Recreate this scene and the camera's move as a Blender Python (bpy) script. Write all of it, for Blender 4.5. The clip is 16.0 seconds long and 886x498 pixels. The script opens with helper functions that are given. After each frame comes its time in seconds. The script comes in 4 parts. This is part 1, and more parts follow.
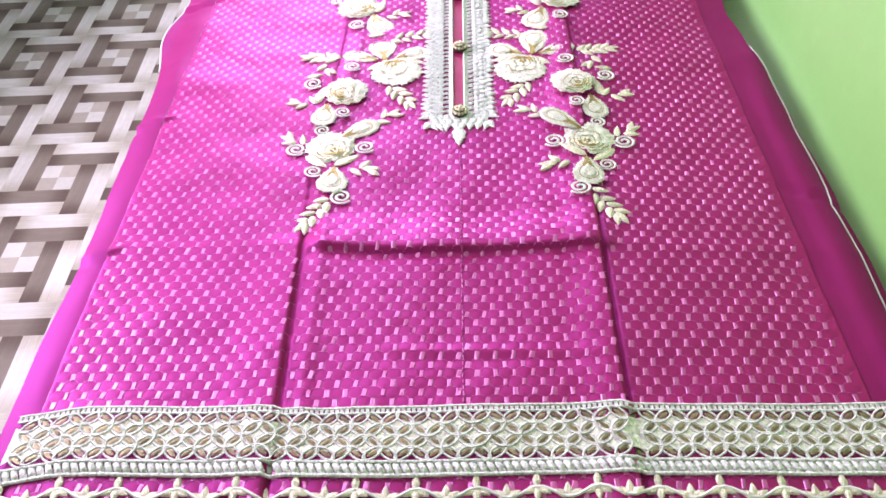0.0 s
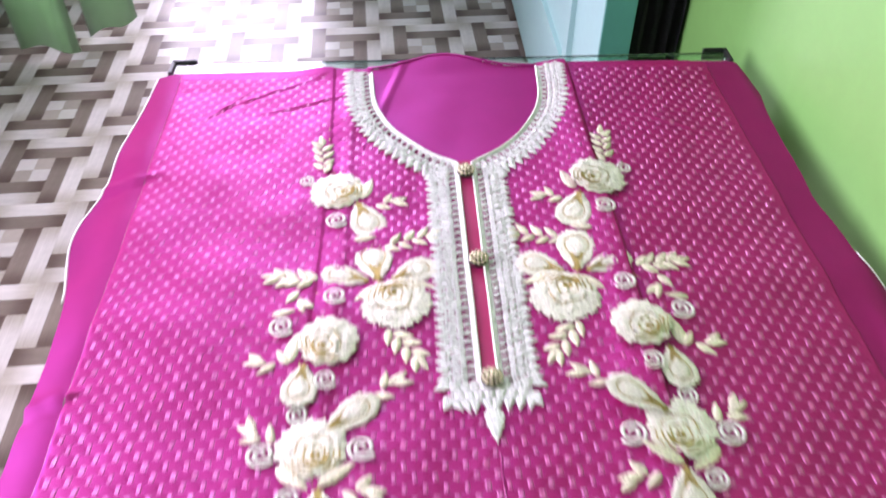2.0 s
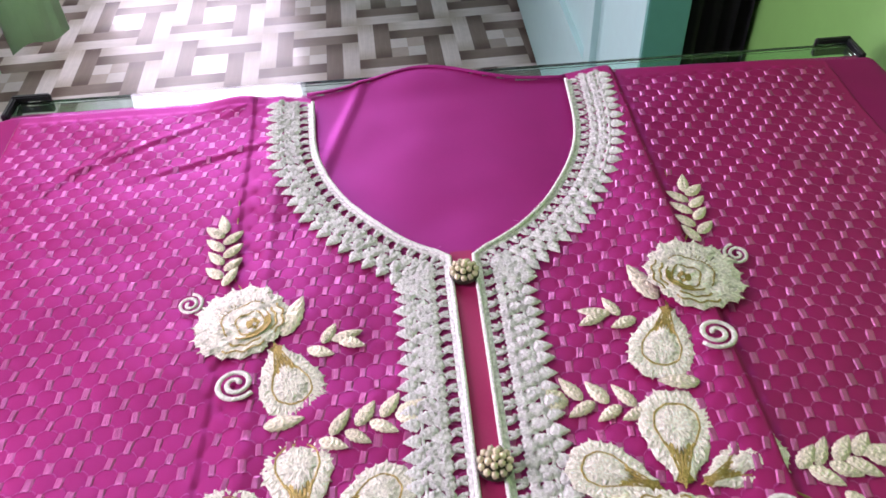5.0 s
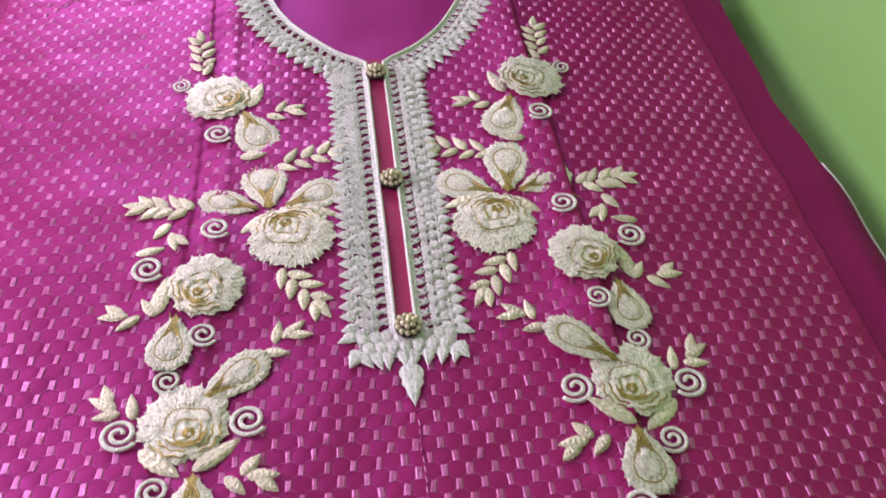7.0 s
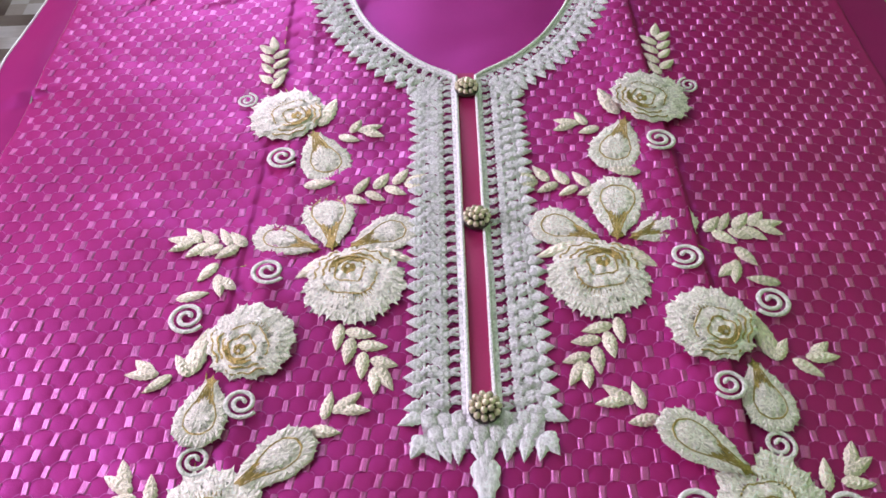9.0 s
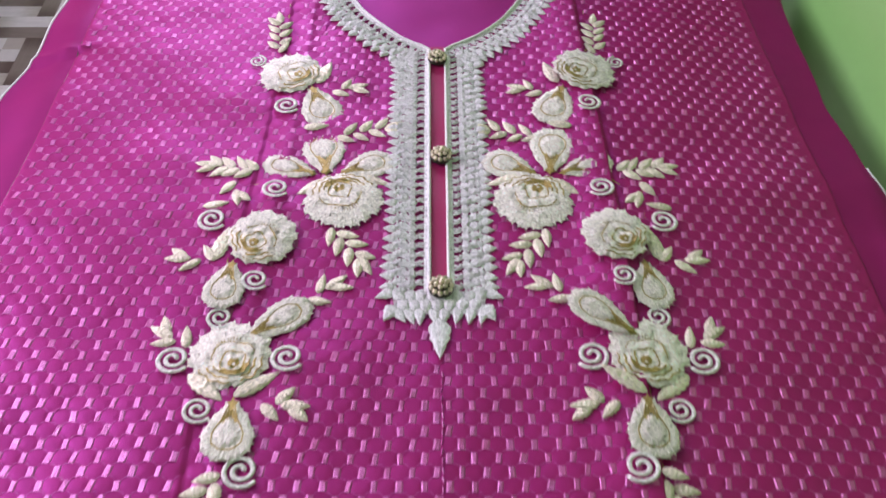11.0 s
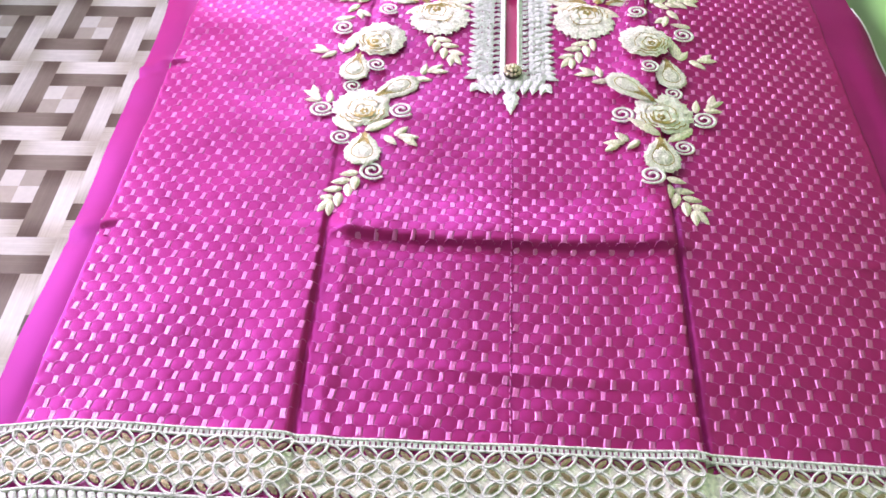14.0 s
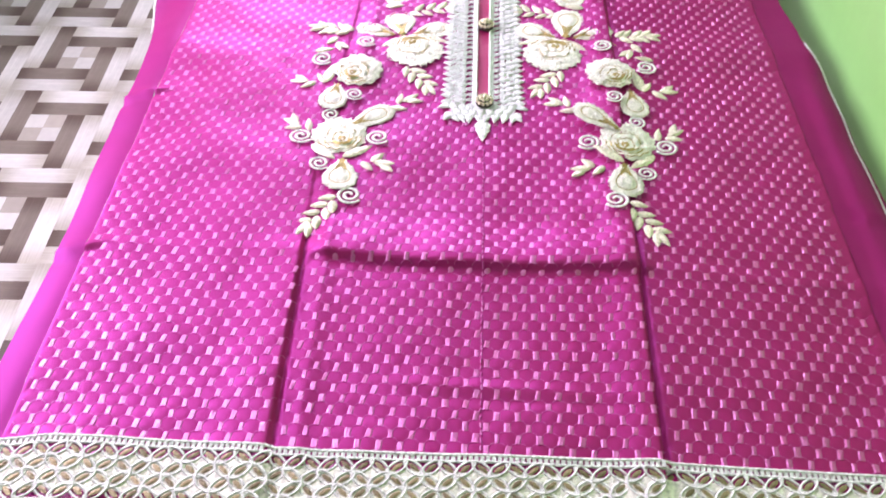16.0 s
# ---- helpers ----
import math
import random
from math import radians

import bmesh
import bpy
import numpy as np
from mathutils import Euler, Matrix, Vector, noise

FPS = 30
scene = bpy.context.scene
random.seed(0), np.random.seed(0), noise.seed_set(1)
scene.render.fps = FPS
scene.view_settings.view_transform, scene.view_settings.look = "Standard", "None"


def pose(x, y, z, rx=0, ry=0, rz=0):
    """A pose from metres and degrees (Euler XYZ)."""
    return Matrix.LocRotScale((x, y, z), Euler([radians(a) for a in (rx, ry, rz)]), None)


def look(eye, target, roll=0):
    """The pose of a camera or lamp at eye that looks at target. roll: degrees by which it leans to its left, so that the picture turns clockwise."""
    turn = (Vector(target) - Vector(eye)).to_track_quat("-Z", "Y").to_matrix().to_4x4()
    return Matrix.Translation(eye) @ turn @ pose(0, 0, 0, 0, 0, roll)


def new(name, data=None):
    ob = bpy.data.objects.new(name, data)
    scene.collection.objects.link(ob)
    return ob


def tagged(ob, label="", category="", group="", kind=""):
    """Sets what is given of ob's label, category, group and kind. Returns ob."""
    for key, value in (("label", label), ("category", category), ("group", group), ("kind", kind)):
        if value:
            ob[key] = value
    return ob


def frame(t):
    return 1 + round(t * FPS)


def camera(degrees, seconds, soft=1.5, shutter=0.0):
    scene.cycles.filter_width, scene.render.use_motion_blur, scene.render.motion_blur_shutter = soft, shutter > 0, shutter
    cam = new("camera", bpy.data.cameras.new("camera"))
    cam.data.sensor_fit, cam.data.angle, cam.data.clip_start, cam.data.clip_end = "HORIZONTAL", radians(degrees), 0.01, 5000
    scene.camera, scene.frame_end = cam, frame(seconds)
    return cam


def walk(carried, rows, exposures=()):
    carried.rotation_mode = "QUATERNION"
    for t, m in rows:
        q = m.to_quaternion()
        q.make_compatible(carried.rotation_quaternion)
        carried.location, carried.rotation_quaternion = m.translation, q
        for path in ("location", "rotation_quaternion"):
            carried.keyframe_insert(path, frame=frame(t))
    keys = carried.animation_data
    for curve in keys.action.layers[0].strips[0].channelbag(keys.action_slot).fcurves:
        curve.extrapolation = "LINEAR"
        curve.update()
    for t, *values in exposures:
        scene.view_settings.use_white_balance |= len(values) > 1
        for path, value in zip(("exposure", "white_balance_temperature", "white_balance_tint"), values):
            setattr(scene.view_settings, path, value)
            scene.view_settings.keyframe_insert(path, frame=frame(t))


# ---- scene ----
cam = camera(58.6, 16.0, 1.6, 0.4)
PATH = [
    (0, (0.001, 0.042, 0.883), (-0.046, 1.446, -0.54), -2.1),
    (0.5, (0.01, 0.048, 0.885), (-0.056, 1.486, -0.503), -1.6),
    (1, (0.031, 0.074, 0.897), (-0.069, 1.573, -0.423), -2.0),
    (1.5, (0.008, 0.135, 0.882), (-0.112, 1.598, -0.476), -2.4),
    (2, (-0.049, 0.326, 0.869), (0.031, 1.782, -0.5), 0.3),
    (2.5, (-0.073, 0.47, 0.822), (0.059, 1.932, -0.537), 1.4),
    (3, (-0.04, 0.568, 0.731), (-0.008, 2.001, -0.664), -1.9),
    (3.5, (-0.023, 0.619, 0.692), (0.027, 2.101, -0.65), -2.3),
    (5.8, (-0.022, 0.517, 0.751), (0.041, 1.952, -0.641), -2.8),
    (6, (-0.03, 0.491, 0.75), (0.07, 1.944, -0.621), -1.3),
    (6.5, (-0.026, 0.436, 0.781), (0.132, 1.728, -0.737), 1.8),
    (7, (-0.031, 0.401, 0.809), (0.218, 1.667, -0.719), 4.9),
    (7.5, (-0.036, 0.378, 0.823), (0.233, 1.616, -0.725), 5.5),
    (8, (-0.035, 0.422, 0.816), (0.174, 1.695, -0.713), 2.9),
    (8.5, (-0.027, 0.46, 0.776), (0.046, 1.789, -0.717), 0.0),
    (8.7, (-0.021, 0.474, 0.763), (-0.015, 1.757, -0.771), -1.9),
    (10.8, (-0.005, 0.39, 0.817), (-0.034, 1.672, -0.718), 0.4),
    (11, (-0.012, 0.361, 0.818), (0.048, 1.66, -0.702), 2.7),
    (11.5, (-0.03, 0.274, 0.842), (0.07, 1.635, -0.62), 2.9),
    (12, (-0.032, 0.217, 0.856), (0.034, 1.615, -0.573), 3.0),
    (12.5, (-0.035, 0.181, 0.857), (0.011, 1.565, -0.586), 3.8),
    (13, (-0.033, 0.168, 0.866), (-0.05, 1.568, -0.561), 2.0),
    (13.5, (-0.034, 0.146, 0.855), (-0.09, 1.457, -0.654), 1.8),
    (14, (-0.025, 0.138, 0.853), (-0.097, 1.391, -0.703), 0.1),
    (14.5, (-0.025, 0.136, 0.855), (-0.081, 1.394, -0.699), -0.1),
    (15, (-0.026, 0.121, 0.852), (-0.11, 1.355, -0.719), -0.2),
    (15.5, (-0.025, 0.116, 0.857), (-0.103, 1.375, -0.695), 0.1),
    (16, (-0.02, 0.119, 0.867), (-0.044, 1.432, -0.641), 1.7),
]
EXPOSURE = [(t, stops, 6450 if 5 < t < 7.6 else 6300 if t == 8.0 else 6100, 34) for t, stops in (
    (0, 0.15), (1.5, 0.1), (2.0, -0.05), (2.5, -0.2), (3.5, -0.25), (5.8, -0.7), (6.5, -0.78), (7.5, -0.7), (8.0, -0.48), (8.7, -0.68), (10.8, -0.78),
    (11.5, -0.6), (12.0, -0.36), (12.5, -0.18), (13.0, -0.12), (13.5, -0.06), (14.5, 0.08), (16, 0.14))]
walk(cam, [(t, look(eye, target, roll)) for t, eye, target, roll in PATH], EXPOSURE)

# ---- light ----
world = bpy.data.worlds.new("world")
scene.world = world
world.use_nodes = True
world.node_tree.nodes["Background"].inputs[0].default_value = (0.75, 0.85, 1.0, 1)
world.node_tree.nodes["Background"].inputs[1].default_value = 0.6


def area_lamp(name, m, sx, sy, watts, colour, spread=180):
    lamp = bpy.data.lights.new(name, "AREA")
    lamp.shape, lamp.size, lamp.size_y = "RECTANGLE", sx, sy
    lamp.energy, lamp.color = watts, colour
    lamp.spread = radians(spread)
    ob = new(name, lamp)
    ob.matrix_world = m
    return ob


# daylight in the doorway of the far wall, and an unseen lamp added close on the left for fall-off across the tunic
area_lamp("doorway_daylight", look((-0.50, 2.36, 1.05), (-0.42, 0.0, 0.9)), 0.42, 1.96, 17, (0.97, 0.92, 1.0), 100)
area_lamp("left_added_light", look((-0.96, 0.83, 0.88), (0.0, 0.74, 0.47)), 0.44, 0.78, 17, (0.98, 0.94, 1.0))
area_lamp("ceiling_lamp_light", look((-0.55, 0.75, 2.62), (-0.55, 0.75, 0.0)), 1.2, 0.3, 2.5, (1.0, 0.88, 0.82))


# ---- materials ----
def material(name, colour, rough=0.6, metal=0.0, grain=0.0, scale=200.0, bump=0.0, sheen=0.0, coat=0.0, island=0.0,
             stain=0.0, object_random=0.0, spec=0.5, stretch=(1, 1, 1), gloss_tint=None, sheen_tint=None):
    """A surface with fine grain, broad stains and relief."""
    mat = bpy.data.materials.new(name)
    mat.use_nodes = True
    nodes, links = mat.node_tree.nodes, mat.node_tree.links
    bsdf = nodes["Principled BSDF"]
    bsdf.inputs["Roughness"].default_value = rough
    bsdf.inputs["Metallic"].default_value = metal
    bsdf.inputs["Specular IOR Level"].default_value = spec
    bsdf.inputs["Sheen Weight"].default_value = sheen
    bsdf.inputs["Sheen Roughness"].default_value = 0.35
    bsdf.inputs["Coat Weight"].default_value = coat
    bsdf.inputs["Coat Roughness"].default_value = 0.12
    if gloss_tint:
        bsdf.inputs["Specular Tint"].default_value = (*gloss_tint, 1)
    if sheen_tint:
        bsdf.inputs["Sheen Tint"].default_value = (*sheen_tint, 1)
    place = nodes.new("ShaderNodeTexCoord")
    mapping = nodes.new("ShaderNodeMapping")
    mapping.inputs["Scale"].default_value = stretch
    links.new(place.outputs["Object"], mapping.inputs["Vector"])
    fine = nodes.new("ShaderNodeTexNoise")
    fine.inputs["Scale"].default_value = scale
    fine.inputs["Detail"].default_value = 3
    links.new(mapping.outputs["Vector"], fine.inputs["Vector"])
    broad = nodes.new("ShaderNodeTexNoise")
    broad.inputs["Scale"].default_value = scale / 28
    broad.inputs["Detail"].default_value = 2
    links.new(place.outputs["Object"], broad.inputs["Vector"])
    total = nodes.new("ShaderNodeMath")
    total.operation = "MULTIPLY_ADD"
    total.inputs[1].default_value = grain * 2
    total.inputs[2].default_value = 1 - grain
    links.new(fine.outputs["Fac"], total.inputs[0])
    second = nodes.new("ShaderNodeMath")
    second.operation = "MULTIPLY_ADD"
    second.inputs[1].default_value = stain * 2
    second.inputs[2].default_value = 1 - stain
    links.new(broad.outputs["Fac"], second.inputs[0])
    both = nodes.new("ShaderNodeMath")
    both.operation = "MULTIPLY"
    links.new(total.outputs[0], both.inputs[0])
    links.new(second.outputs[0], both.inputs[1])
    last = both
    for amount, node, socket in ((island, "ShaderNodeNewGeometry", "Random Per Island"), (object_random, "ShaderNodeObjectInfo", "Random")):
        if amount:
            source = nodes.new(node)
            third = nodes.new("ShaderNodeMath")
            third.operation = "MULTIPLY_ADD"
            third.inputs[1].default_value = amount * 2
            third.inputs[2].default_value = 1 - amount
            links.new(source.outputs[socket], third.inputs[0])
            joined = nodes.new("ShaderNodeMath")
            joined.operation = "MULTIPLY"
            links.new(last.outputs[0], joined.inputs[0])
            links.new(third.outputs[0], joined.inputs[1])
            last = joined
    tint = nodes.new("ShaderNodeVectorMath")
    tint.operation = "SCALE"
    tint.inputs[0].default_value = colour
    links.new(last.outputs[0], tint.inputs["Scale"])
    links.new(tint.outputs["Vector"], bsdf.inputs["Base Color"])
    if bump:
        relief = nodes.new("ShaderNodeBump")
        relief.inputs["Strength"].default_value = bump
        relief.inputs["Distance"].default_value = 0.001
        links.new(fine.outputs["Fac"], relief.inputs["Height"])
        links.new(relief.outputs["Normal"], bsdf.inputs["Normal"])
    return mat




def shot(mat, gloss, share, rough):
    """Shot cloth: a matt warp of the base colour crossed by a glossy weft of another."""
    nodes, links = mat.node_tree.nodes, mat.node_tree.links
    bsdf = nodes["Principled BSDF"]
    weft = nodes.new("ShaderNodeBsdfGlossy")
    weft.inputs["Color"].default_value = (*gloss, 1)
    weft.inputs["Roughness"].default_value = rough
    if bsdf.inputs["Normal"].links:
        links.new(bsdf.inputs["Normal"].links[0].from_socket, weft.inputs["Normal"])
    mix = nodes.new("ShaderNodeMixShader")
    mix.inputs["Fac"].default_value = share
    links.new(bsdf.outputs[0], mix.inputs[1])
    links.new(weft.outputs[0], mix.inputs[2])
    links.new(mix.outputs[0], nodes["Material Output"].inputs["Surface"])
    return mat


silk = shot(material("magenta_silk", (0.43, 0.011, 0.088), 0.6, grain=0.08, scale=1400, bump=0.12, stain=0.08, spec=0.1), (0.46, 0.080, 0.42), 0.36, 0.52)
silk_plain = shot(material("plain_magenta_silk", (0.38, 0.010, 0.12), 0.6, grain=0.07, scale=1500, bump=0.10, stain=0.10, spec=0.1), (0.44, 0.08, 0.40), 0.38, 0.50)
# same cloth as the plain silk; the border's shade is put into this colour
silk_border_dim = shot(material("dimmed_border_silk", (0.31, 0.009, 0.085), 0.6, grain=0.07, scale=1500, bump=0.10, stain=0.12, spec=0.1), (0.40, 0.065, 0.40), 0.25, 0.55)
stitch = shot(material("satin_stitch_thread", (0.42, 0.020, 0.125), 0.45, grain=0.2, scale=2600, bump=0.4, island=0.2, spec=0.2, stretch=(1, 0.1, 1)), (0.95, 0.36, 0.82), 0.43, 0.38)
outline = material("outline_thread", (0.50, 0.06, 0.30), 0.35, grain=0.15, scale=2000, spec=0.8, gloss_tint=(1.0, 0.8, 1.0))
crimson = material("crimson_silk", (0.42, 0.012, 0.11), 0.6, grain=0.08, scale=900, bump=0.1)
lace_white = material("cream_lace_cotton", (0.90, 0.86, 0.87), 0.85, grain=0.75, scale=7, bump=0.8, stain=0.05, object_random=0.08, spec=0.2)
piping_white = material("ivory_piping", (0.90, 0.87, 0.86), 0.85, grain=0.6, scale=900, bump=0.8, spec=0.2)
gold_thread = material("pale_gold_thread", (0.48, 0.345, 0.115), 0.36, metal=0.7, grain=0.9, scale=40, bump=0.7, object_random=0.08)
cream_thread = material("cream_gold_thread", (0.93, 0.86, 0.76), 0.46, metal=0.22, grain=0.8, scale=26, bump=0.9, object_random=0.06)
leaf_thread = material("leaf_gold_thread", (0.92, 0.81, 0.65), 0.42, metal=0.35, grain=0.8, scale=9, bump=0.9, object_random=0.12)
spiral_thread = material("ivory_gold_thread", (0.86, 0.82, 0.78), 0.6, metal=0.05, grain=0.7, scale=16, bump=0.8)
lace_strip = material("cream_lace_band", (0.88, 0.84, 0.85), 0.85, grain=0.8, scale=500, bump=0.8, stain=0.06, spec=0.2)
bead_pearl = material("pearl_beads", (0.70, 0.61, 0.44), 0.25, metal=0.3, grain=0.2, scale=700, island=0.3)
bead_base = material("dark_button_base", (0.05, 0.04, 0.03), 0.4, metal=0.5, grain=0.2, scale=900)
lens_fill = material("bronze_sequin_thread", (0.29, 0.215, 0.12), 0.4, metal=0.4, grain=0.8, scale=9, bump=0.5, object_random=0.35)
rim_white = material("cream_lattice_cotton", (0.72, 0.69, 0.66), 0.85, grain=0.9, scale=6, bump=0.9, object_random=0.10, spec=0.2)
hem_white = material("cream_hem_cotton", (0.78, 0.75, 0.73), 0.85, grain=0.9, scale=520, bump=0.9, stain=0.08, spec=0.2)
lace_ground = material("beige_lace_ground", (0.86, 0.80, 0.71), 0.6, metal=0.08, grain=0.8, scale=330, bump=1.0, stain=0.12)
selvedge_white = material("white_selvedge", (0.78, 0.76, 0.76), 0.6, grain=0.1, scale=1500)
green_paint = material("green_wall_paint", (0.25, 0.54, 0.15), 0.35, grain=0.05, scale=60, bump=0.05, stain=0.08, spec=0.5)
pale_paint = material("pale_wall_paint", (0.68, 0.76, 0.72), 0.6, grain=0.05, scale=60, bump=0.08, stain=0.06)
ceiling_paint = material("white_ceiling_paint", (0.8, 0.8, 0.78), 0.7, grain=0.04, scale=50, stain=0.05)
teal_paint = material("pale_teal_door_paint", (0.42, 0.66, 0.64), 0.3, grain=0.05, scale=70, bump=0.05, stain=0.08)
teal_edge_paint = material("teal_door_edge", (0.09, 0.34, 0.28), 0.35, grain=0.07, scale=80, stain=0.1)
black_metal = material("black_painted_metal", (0.012, 0.012, 0.014), 0.35, grain=0.2, scale=300, bump=0.1)
# near-black colour for the shade in the gap beside the door
gap_black = material("gap_black", (0.008, 0.008, 0.012), 0.8, grain=0.3, scale=600, bump=0.3)
curtain_cloth = material("pale_green_satin", (0.36, 0.58, 0.32), 0.38, grain=0.07, scale=700, bump=0.15, sheen=0.3, stain=0.08)


def printed_plank(name, ends, middle, rough=0.36):
    """Vinyl print of one woven strip: its tone changes from the ends to the middle, with streaks along its length."""
    mat = material(name, middle, rough, grain=0.10, scale=90, island=0.08, stain=0.05, spec=0.15)
    nodes, links = mat.node_tree.nodes, mat.node_tree.links
    bsdf = nodes["Principled BSDF"]
    grain_tint = bsdf.inputs["Base Color"].links[0].from_node
    uv = nodes.new("ShaderNodeUVMap")
    uv.uv_map = "print"
    split = nodes.new("ShaderNodeSeparateXYZ")
    links.new(uv.outputs["UV"], split.inputs[0])
    ramp = nodes.new("ShaderNodeValToRGB")
    ramp.color_ramp.interpolation = "EASE"
    points = ramp.color_ramp.elements
    points[0].color, points[1].color = (*ends, 1), (*ends, 1)
    for at in (0.35, 0.62):
        points.new(at).color = (*middle, 1)
    links.new(split.outputs["X"], ramp.inputs["Fac"])
    stretch = nodes.new("ShaderNodeMapping")
    stretch.inputs["Scale"].default_value = (1.2, 9, 1)
    links.new(uv.outputs["UV"], stretch.inputs["Vector"])
    streak = nodes.new("ShaderNodeTexNoise")
    streak.inputs["Scale"].default_value = 1.0
    links.new(stretch.outputs["Vector"], streak.inputs["Vector"])
    depth = nodes.new("ShaderNodeMath")
    depth.operation = "MULTIPLY_ADD"
    depth.inputs[1].default_value, depth.inputs[2].default_value = 0.5, 0.75
    links.new(streak.outputs["Fac"], depth.inputs[0])
    streaked = nodes.new("ShaderNodeVectorMath")
    streaked.operation = "SCALE"
    links.new(ramp.outputs["Color"], streaked.inputs[0])
    links.new(depth.outputs[0], streaked.inputs["Scale"])
    unit = nodes.new("ShaderNodeVectorMath")
    unit.operation = "MULTIPLY"
    grain_tint.inputs[0].default_value = (1, 1, 1)
    links.new(grain_tint.outputs["Vector"], unit.inputs[0])
    links.new(streaked.outputs["Vector"], unit.inputs[1])
    links.new(unit.outputs["Vector"], bsdf.inputs["Base Color"])
    return mat


plank_light = printed_plank("light_printed_plank", (0.40, 0.35, 0.29), (0.58, 0.53, 0.49))
plank_dark = printed_plank("brown_printed_plank", (0.11, 0.075, 0.06), (0.21, 0.165, 0.135))
tile_pale = material("pale_printed_square", (0.56, 0.51, 0.47), 0.2, grain=0.1, scale=90, island=0.06, stain=0.06, spec=0.45)
tile_tan = material("tan_printed_square", (0.40, 0.34, 0.29), 0.2, grain=0.1, scale=90, island=0.1, stain=0.06, spec=0.45)
mesh_grey = material("dark_grey_mesh", (0.06, 0.065, 0.07), 0.5, grain=0.3, scale=200, bump=0.2)
box_white = material("off_white_plastic", (0.6, 0.62, 0.62), 0.4, grain=0.05, scale=200)
daylight = bpy.data.materials.new("bright_daylight")
daylight.use_nodes = True
daylight.node_tree.nodes["Principled BSDF"].inputs["Emission Color"].default_value = (0.9, 0.96, 1.0, 1)
daylight.node_tree.nodes["Principled BSDF"].inputs["Emission Strength"].default_value = 3.0
glass = bpy.data.materials.new("clear_glass")
glass.use_nodes = True
glass_bsdf = glass.node_tree.nodes["Principled BSDF"]
glass_bsdf.inputs["Base Color"].default_value = (0.72, 0.93, 0.88, 1)
glass_bsdf.inputs["Roughness"].default_value = 0.02
glass_bsdf.inputs["Transmission Weight"].default_value = 1.0
glass_bsdf.inputs["IOR"].default_value = 1.5


# ---- mesh helpers ----
def mesh_of(name, bm, mats):
    me = bpy.data.meshes.new(name)
    bm.to_mesh(me)
    bm.free()
    for m in mats if isinstance(mats, (list, tuple)) else [mats]:
        me.materials.append(m)
    return me


def smooth(me):
    me.polygons.foreach_set("use_smooth", [True] * len(me.polygons))
    return me


def part(name, bm, mat, parent, label="", soft=False):
    me = mesh_of(name, bm, mat)
    if soft:
        smooth(me)
    ob = new(name, me)
    ob.parent = parent
    return tagged(ob, label) if label else ob


def piece(name, me, parent, m, label=""):
    """An object of its own on a shared mesh."""
    ob = new(name, me)
    ob.parent = parent
    ob.matrix_basis = m
    return tagged(ob, label) if label else ob


def thing(name, label, category, kind="", group=""):
    return tagged(new(name), label, category, group, kind)


def box(bm, x0, x1, y0, y1, z0, z1, bevel=0.0):
    made = bmesh.ops.create_cube(bm, size=1)["verts"]
    bmesh.ops.transform(bm, matrix=Matrix.Translation(((x0 + x1) / 2, (y0 + y1) / 2, (z0 + z1) / 2)) @ Matrix.Diagonal((x1 - x0, y1 - y0, z1 - z0, 1)), verts=made)
    if bevel:
        edges = list({e for v in made for e in v.link_edges})
        bmesh.ops.bevel(bm, geom=edges, offset=bevel, segments=2, affect="EDGES")
    return bm


def box_bm(*size, bevel=0.0):
    return box(bmesh.new(), *size, bevel=bevel)


def tube(bm, points, radius, sides=6, flat=1.0, taper=False):
    """A round cord along points; flat squashes it in z."""
    pts = [Vector(p) for p in points]
    rings = []
    for i, p in enumerate(pts):
        way = (pts[min(i + 1, len(pts) - 1)] - pts[max(i - 1, 0)]).normalized()
        side = way.cross(Vector((0, 0, 1)))
        side = side.normalized() if side.length > 1e-6 else Vector((1, 0, 0))
        up = side.cross(way)
        r = radius * (1 - 0.6 * i / (len(pts) - 1)) if taper else radius
        rings.append([bm.verts.new(p + side * r * math.cos(a) + up * r * flat * math.sin(a)) for a in (2 * math.pi * k / sides for k in range(sides))])
    for a, b in zip(rings, rings[1:]):
        for k in range(sides):
            bm.faces.new((a[k], a[(k + 1) % sides], b[(k + 1) % sides], b[k]))
    bm.faces.new(rings[0][::-1])
    bm.faces.new(rings[-1])
    return bm


def strip(bm, left, right, z):
    """A flat ribbon between two lines of points (x, y); z is a function of the place."""
    a = [bm.verts.new((x, y, z(x, y))) for x, y in left]
    b = [bm.verts.new((x, y, z(x, y))) for x, y in right]
    for i in range(len(a) - 1):
        bm.faces.new((a[i], b[i], b[i + 1], a[i + 1]))
    return bm


# ---- room ----
FLOOR_X, FLOOR_Y, FLOOR_TURN = 0.1815, 0.195, 2.2
turn = Matrix.Translation((-0.722, 1.492, 0)) @ pose(0, 0, 0, 0, 0, FLOOR_TURN)
A, B = 0.165, 0.33
C, D = 1 - A, 1 - B
PLANKS = [(0, D, 0, A, 0), (C, 1, 0, D, 0), (B, 1, C, 1, 0), (0, A, B, 1, 0),
          (0, D, A, B, 1), (D, C, 0, D, 1), (B, 1, D, C, 1), (A, B, B, 1, 1),
          (B, 0.5, B, 0.5, 3), (0.5, D, B, 0.5, 2), (B, 0.5, 0.5, D, 2), (0.5, D, 0.5, D, 3)]
bm = bmesh.new()
print_uv = bm.loops.layers.uv.new("print")
